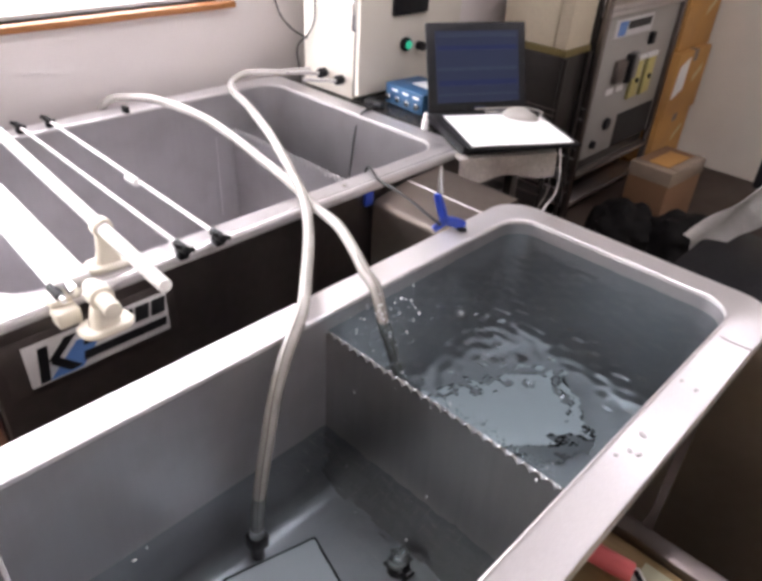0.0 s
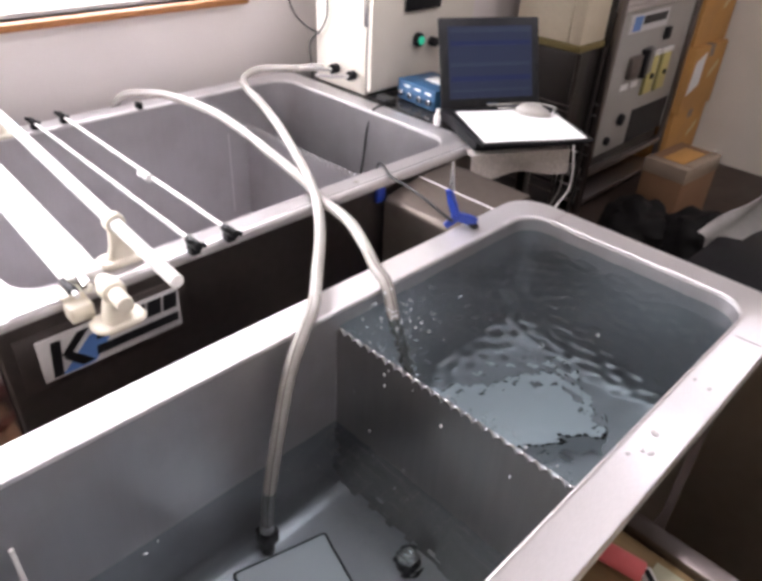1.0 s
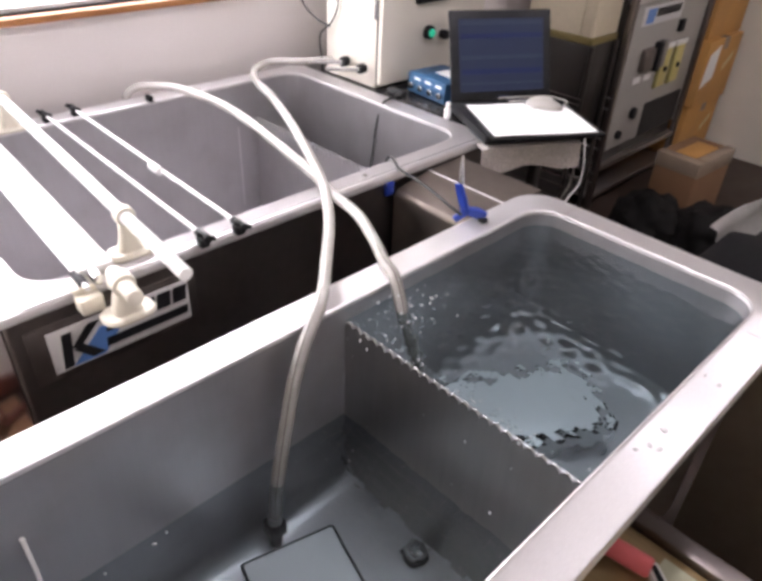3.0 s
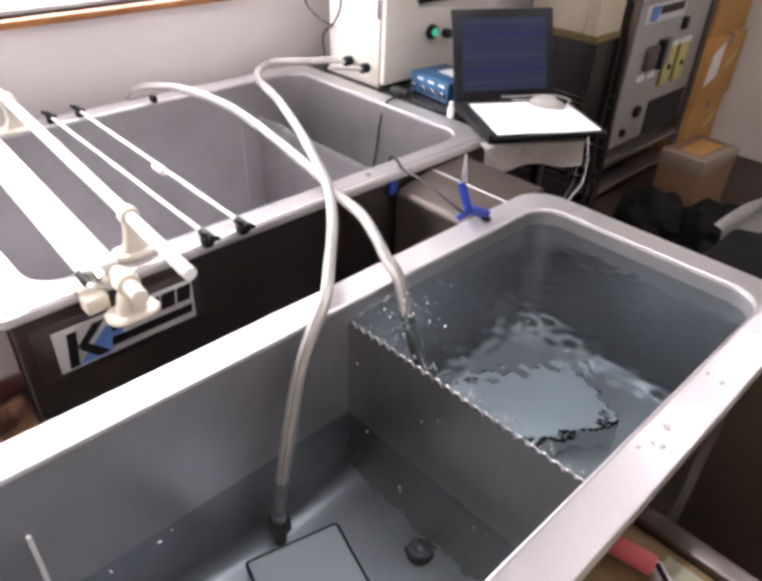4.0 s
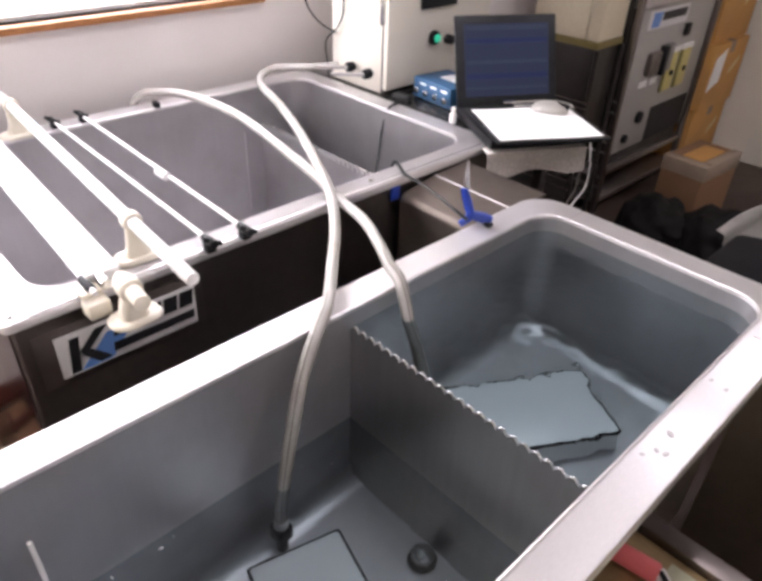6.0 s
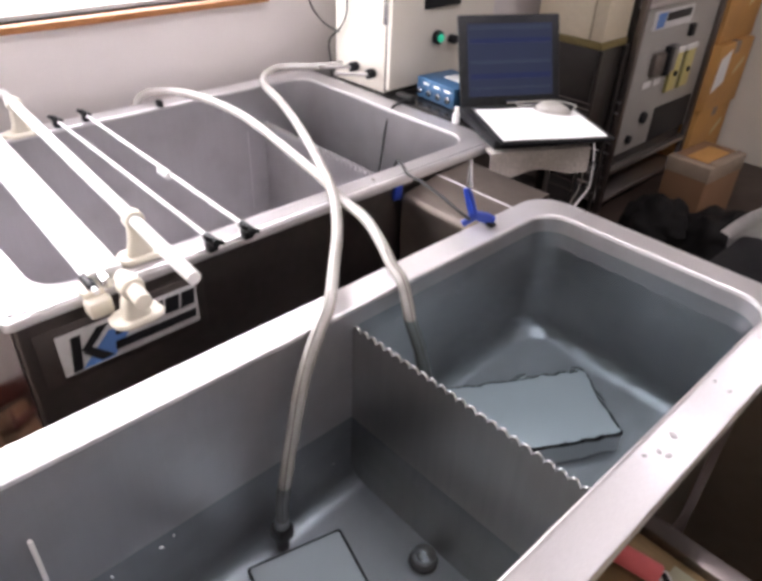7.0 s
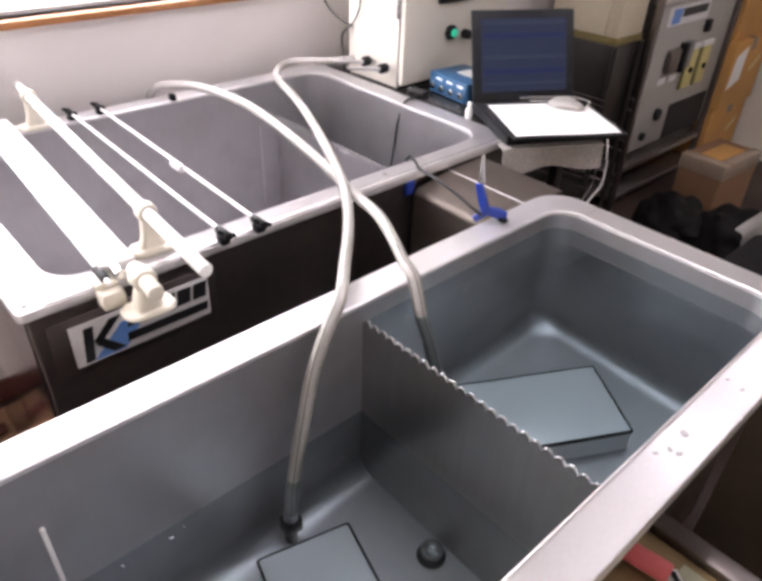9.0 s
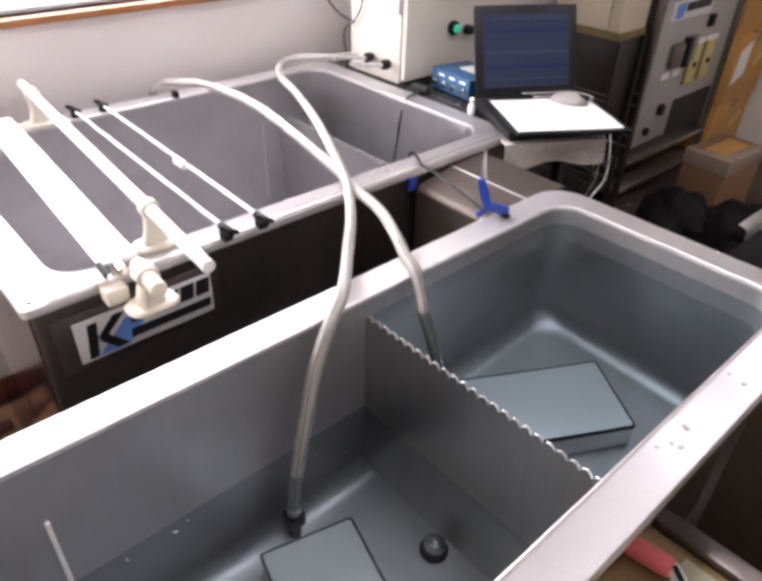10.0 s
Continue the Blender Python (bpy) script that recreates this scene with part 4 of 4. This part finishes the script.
for x0, x1, z1 in ((-1.01, -0.748, 1.12), (-0.744, -0.684, 1.14)):
    cc = thing("cream_carton", "cream coloured carton on the dark case", "carton", group="cream cartons")
    part("carton_body", box(x0, x1, 1.402, 1.596, 0.8285, z1, 0.006), CREAM, cc)
    part("lid_flap", box(x0 - 0.001, x1 + 0.001, 1.400, 1.598, z1 - 0.05, z1 + 0.002, 0.004), CREAM, cc)
wp = tagged(part("wall_paper", box(WX + 0.001, WX + 0.003, 0.82, 1.12, 0.98, 1.22, 0), PAPER, smooth=0), "white paper sheet on the wall", "paper")

z = 0.0
for k, (h, dx, dy) in enumerate(((0.345, 0.0, 0.03), (0.34, 0.02, 0.0), (0.36, -0.01, 0.03), (0.3, 0.0, 0.0))):
    cb2 = thing("cardboard_box", "orange brown cardboard box in a tall stack", "box", pose(-0.80 + dx, 2.645 + dy / 2, z), "stacked cardboard boxes")
    part("box_body", box(-0.19, 0.19, -0.205, 0.205, 0.0, h, 0.006), KRAFT, cb2)
    part("tape_strip", box(-0.19, 0.191, -0.03, 0.03, h - 0.06, h + 0.0008, 0.0), TAPE, cb2, "packing tape strip", 0)
    if k in (0, 1, 2):
        part("label", flat([(0.05, 0.10), (0.15, 0.16), (0.145, 0.19), (0.05, 0.13)], 0.0005, AX, AY, (0.19, -0.01, 0.06)), mat("yellowed_label", (0.62, 0.5, 0.27), 0.7), cb2, smooth=0)
    if k == 1:
        part("document", flat([(-0.19, 0.13), (-0.06, 0.17), (-0.06, 0.34), (-0.17, 0.30)], 0.0008, AX, AY, (0.19, 0, -0.03)), PAPER, cb2, "white document pouch", 0)
    z += h + 0.001
cr = thing("taped_carton", "brown carton wrapped in clear packing film", "carton", pose(-0.352, 1.985, 0, 0, 0, -4))
part("box_body", box(-0.105, 0.105, -0.15, 0.19, 0.0, 0.307, 0.008), KRAFT_DARK, cr)
part("top_tape", box(-0.107, 0.107, -0.152, -0.095, 0.240, 0.309, 0.004), TAPE, cr, "clear packing tape")
part("side_tape", box(0.1045, 0.1075, -0.152, 0.192, 0.235, 0.3085, 0.001), TAPE, cr, "clear packing tape")
part("side_tape", box(0.062, 0.106, -0.09, 0.192, 0.3065, 0.310, 0.001), TAPE, cr, "clear packing tape")
part("top_flap", box(-0.045, 0.055, -0.09, 0.12, 0.306, 0.3105, 0.001), KRAFT, cr)

# sheet over a chair
ch = thing("covered_chair", "dark chair under a grey plastic sheet", "chair")
for x, y in ((0.20, 0.72), (0.52, 0.72), (0.20, 1.10), (0.52, 1.10)):
    part("leg", rod((x, y, 0), (x, y, 0.42), 0.014, 10), BLACK, ch)
part("seat", box(0.17, 0.56, 0.68, 1.14, 0.42, 0.47, 0.015), BLACK, ch)
for x in (0.24, 0.50):
    part("back_post", rod((x, 1.11, 0.46), (x + 0.02, 1.16, 0.80), 0.012, 10), BLACK, ch)
part("backrest", box(0.22, 0.56, 1.12, 1.15, 0.62, 0.82, 0.01), BLACK, ch)
cl = tagged(part("plastic_sheet", sheet(lambda u, v: (0.125 + 0.30 * u + 0.055 * v + 0.010 * math.sin(7 * v + 4 * u), 0.915 + 0.10 * u + 0.05 * v + 0.02 * math.sin(9 * u), 0.482 + 0.455 * u - 0.06 * u * u - 0.095 * v + 0.010 * math.sin(14 * u + 5 * v)), 26, 10, 0.004), CLOTH),
            "light grey plastic sheet draped over the chair", "sheet")
# small things on the floor by the far tank
pz = thing("floor_pipe", "dark red pipe along the wall", "pipe")
part("pipe", rod((-0.98, -1.6, 0.03), (-0.98, -1.03, 0.03), 0.016, 12), SKIRT, pz)
part("valve", rod((-0.98, -1.08, 0.015), (-0.98, -1.08, 0.085), 0.022, 12, bevel=0.004), SKIRT, pz)
part("pipe", rod((-1.035, -0.99, 0.0), (-1.035, -0.99, 0.62), 0.006, 10), BLACK, pz)

# made-up black lumps that fill the dark area on the floor near the rack
bm = bmesh.new()
bmesh.ops.create_icosphere(bm, subdivisions=4, radius=1)
for v in bm.verts:
    q = v.co.copy()
    k = 1 + 0.22 * noise.noise(q * 2.2) + 0.08 * noise.noise(q * 6)
    v.co = Vector((q.x * 0.15 * k, q.y * 0.17 * k, max(-0.11, q.z * 0.13 * k)))
bag = tagged(part("dark_lump", bm, mat("black_film", (0.012, 0.011, 0.011), 0.7, 0, 0.2, 20, (1, 1, 1), 0.2, spec=0.15)), "black lump added for the dark clutter on the floor", "bag")
bag.matrix_world = pose(-0.30, 1.52, 0.11, 0, 0, 30)
bag2 = copy_thing(bag, pose(-0.06, 1.62, 0.11, 0, 0, 140))
# added tan panel: shows the floor as lit, where the base colour is too dark
bb3 = tagged(part("lit_floor_patch", box(-1.09, -0.80, -1.5, -0.86, 0.0, 0.012, 0.003), mat("lit_floor_tan", (0.34, 0.19, 0.11), 0.6, 0, 0.12, 20, (1, 5, 1), 0.1, (0.24, 0.13, 0.075), 6, 0.6)), "tan panel added for the lit part of the floor", "board")
for x, y, w in ((0.085, -0.974, 0.005), (0.079, -0.951, 0.003), (0.082, -1.046, 0.004), (0.13, -0.69, 0.0022), (0.10, -0.73, 0.002)):
    fk = tagged(part("foam_fleck", ball((0, 0, 0), w * 0.55, 2, (1.5, 0.7, 0.3)), DROP), "small white foam fleck on the water", "foam", "foam flecks")
    fk.matrix_world = pose(x, y, WATER_LOW + 0.001, 0, 0, 50 * w * 1000)

# ---- splashing drops ----
DROPS = []
rng = random.Random(7)
bm = ball((0, 0, 0), 1.0, 2)
drop_mesh = bpy.data.meshes.new("splash_drop")
for f in bm.faces:
    f.smooth = True
bm.to_mesh(drop_mesh)
bm.free()
drop_mesh.materials.append(DROP)
for k in range(260):
    d = tagged(new("splash_drop", drop_mesh), "clear water drop thrown up from the churning water", "water drop", "splashing drops")
    s = rng.uniform(0.0009, 0.0021)
    d.scale = (s, s, s * rng.uniform(1.0, 1.7))
    DROPS.append((d, k))


# ---- what moves ----
def strength(t):
    """How hard the water churns."""
    steps = ((0, 1.0), (2.7, 0.9), (4.2, 0.62), (4.8, 0.5), (5.3, 0.35), (5.8, 0.22), (7.0, 0.13), (7.6, 0.09), (8.2, 0.04), (9, 0.015), (10, 0.006))
    for (a, p), (b, q) in zip(steps, steps[1:]):
        if t <= b:
            return p + (q - p) * (t - a) / (b - a)
    return 0.0


WAVES = []
wr = random.Random(3)
for k in range(18):
    lam, a = (wr.uniform(0.019, 0.034) if k < 13 else wr.uniform(0.05, 0.10)), 2.399963 * k + wr.uniform(-0.2, 0.2)
    WAVES.append((2 * math.pi / lam * math.cos(a), 2 * math.pi / lam * math.sin(a), wr.uniform(4.5, 8), wr.uniform(0, 6.28), (0.085 if k < 13 else 0.05) * lam / (2 * math.pi)))



def surface(x, y, t):
    """Height and slopes of the churning water."""
    near = 0.24 + 0.95 * math.exp(-(((x - 0.26) ** 2 + (y + 0.36) ** 2) / 0.03))
    g = strength(t) * near
    h = sx = sy = 0.0
    for kx, ky, w, p, a in WAVES:
        ph = kx * x + ky * y - w * t + p
        h += a * math.sin(ph)
        sx += a * kx * math.cos(ph)
        sy += a * ky * math.cos(ph)
    r = math.hypot(x - 0.125, y + 0.505) + 0.02
    ph = 150 * r - 7.5 * t
    a = 0.0009 * math.exp(-r / 0.12)
    h += a * math.sin(ph)
    sx += a * 150 * math.cos(ph) * (x - 0.125) / r
    sy += a * 150 * math.cos(ph) * (y + 0.505) / r
    return g * h, g * sx, g * sy


def motions():
    times = [0.25 * k for k in range(25)] + [6.5, 7.0, 7.5, 8.0, 8.5, 9.0, 9.5, 10.0]
    for ob, x, y in TILES + LOW_TILES:
        rows = []
        calm = 1.0 if y > WEIR_Y else 2.8 * max(0.0, (y - CHURN_Y) / (WEIR_Y - CHURN_Y)) ** 1.3
        for t in times:
            h, sx, sy = (calm * q for q in surface(x, y, t))
            rows.append((t, pose(x, y, h, math.degrees(math.atan(sy)), -math.degrees(math.atan(sx)), 0)))
        walk(ob, rows)
    # the level sinks a little as the overflow stops
    walk(wh, [(0, pose(0, 0, WATER_HIGH + 0.004)), (3, pose(0, 0, WATER_HIGH + 0.003)), (5.5, pose(0, 0, WATER_HIGH)), (8, pose(0, 0, WATER_HIGH - 0.002)), (10, pose(0, 0, WATER_HIGH - 0.003))])
    walk(wl, [(0, pose(0, 0, WATER_LOW - 0.004)), (5, pose(0, 0, WATER_LOW)), (10, pose(0, 0, WATER_LOW + 0.001))])
    r = random.Random(11)
    for d, k in DROPS:
        t, rows = r.uniform(-0.25, 0.2), []
        over_weir = k % 18 == 4
        stop = r.uniform(4.4, 5.6)
        while t < stop:
            if over_weir:
                x = r.uniform(0.09, 0.50)
                v = (r.uniform(-0.05, 0.05), -r.uniform(0.15, 0.4), r.uniform(0.1, 0.5))
                p, T = (x, WEIR_Y - 0.003, WEIR_TOP), None
                T = (v[2] + math.sqrt(v[2] ** 2 + 2 * 9.8 * (WEIR_TOP - WATER_LOW))) / 9.8
            else:
                q = r.random()
                p = (0.125 + r.gauss(0, 0.028), -0.525 + r.gauss(0, 0.035), WATER_HIGH) if q < 0.42 else (r.uniform(0.08, 0.50), WEIR_Y + 0.006 + abs(r.gauss(0, 0.008)), WATER_HIGH)
                v = (r.gauss(0.04, 0.10), r.gauss(0.03, 0.07) + (0.06 if q < 0.42 else 0.0), (r.uniform(0.55, 1.15) if q < 0.42 else r.uniform(0.12, 0.35)) * (0.6 + 0.4 * strength(max(0, t))))
                T = 2 * v[2] / 9.8
            for f in (0.0, 0.25, 0.5, 0.75, 1.0):
                s = T * f
                x = min(max(p[0] + v[0] * s, 0.08), 0.51)
                y = min(p[1] + v[1] * s, -0.065)
                rows.append((t + s, pose(x, y, p[2] + v[2] * s - 4.9 * s * s)))
            t += T + r.uniform(0.10, 0.25)
        # at rest, the drop clings to the weir's teeth
        n = 27
        rest = pose(A_IN[0] + (k % n + 0.5) * (A_IN[1] - A_IN[0]) / n, WEIR_Y, WEIR_TOP - 0.0105 - 0.001 * r.random())
        rows = [q for q in rows if q[0] >= 0]
        rows = [(0, rows[0][1])] + [q for q in rows if q[0] > 0.034] + [(rows[-1][0] + 0.2, rest), (10, rest)]
        clean = [rows[0]]
        for q in rows[1:]:
            if frame(q[0]) > frame(clean[-1][0]):
                clean.append(q)
        walk(d, clean)


motions()
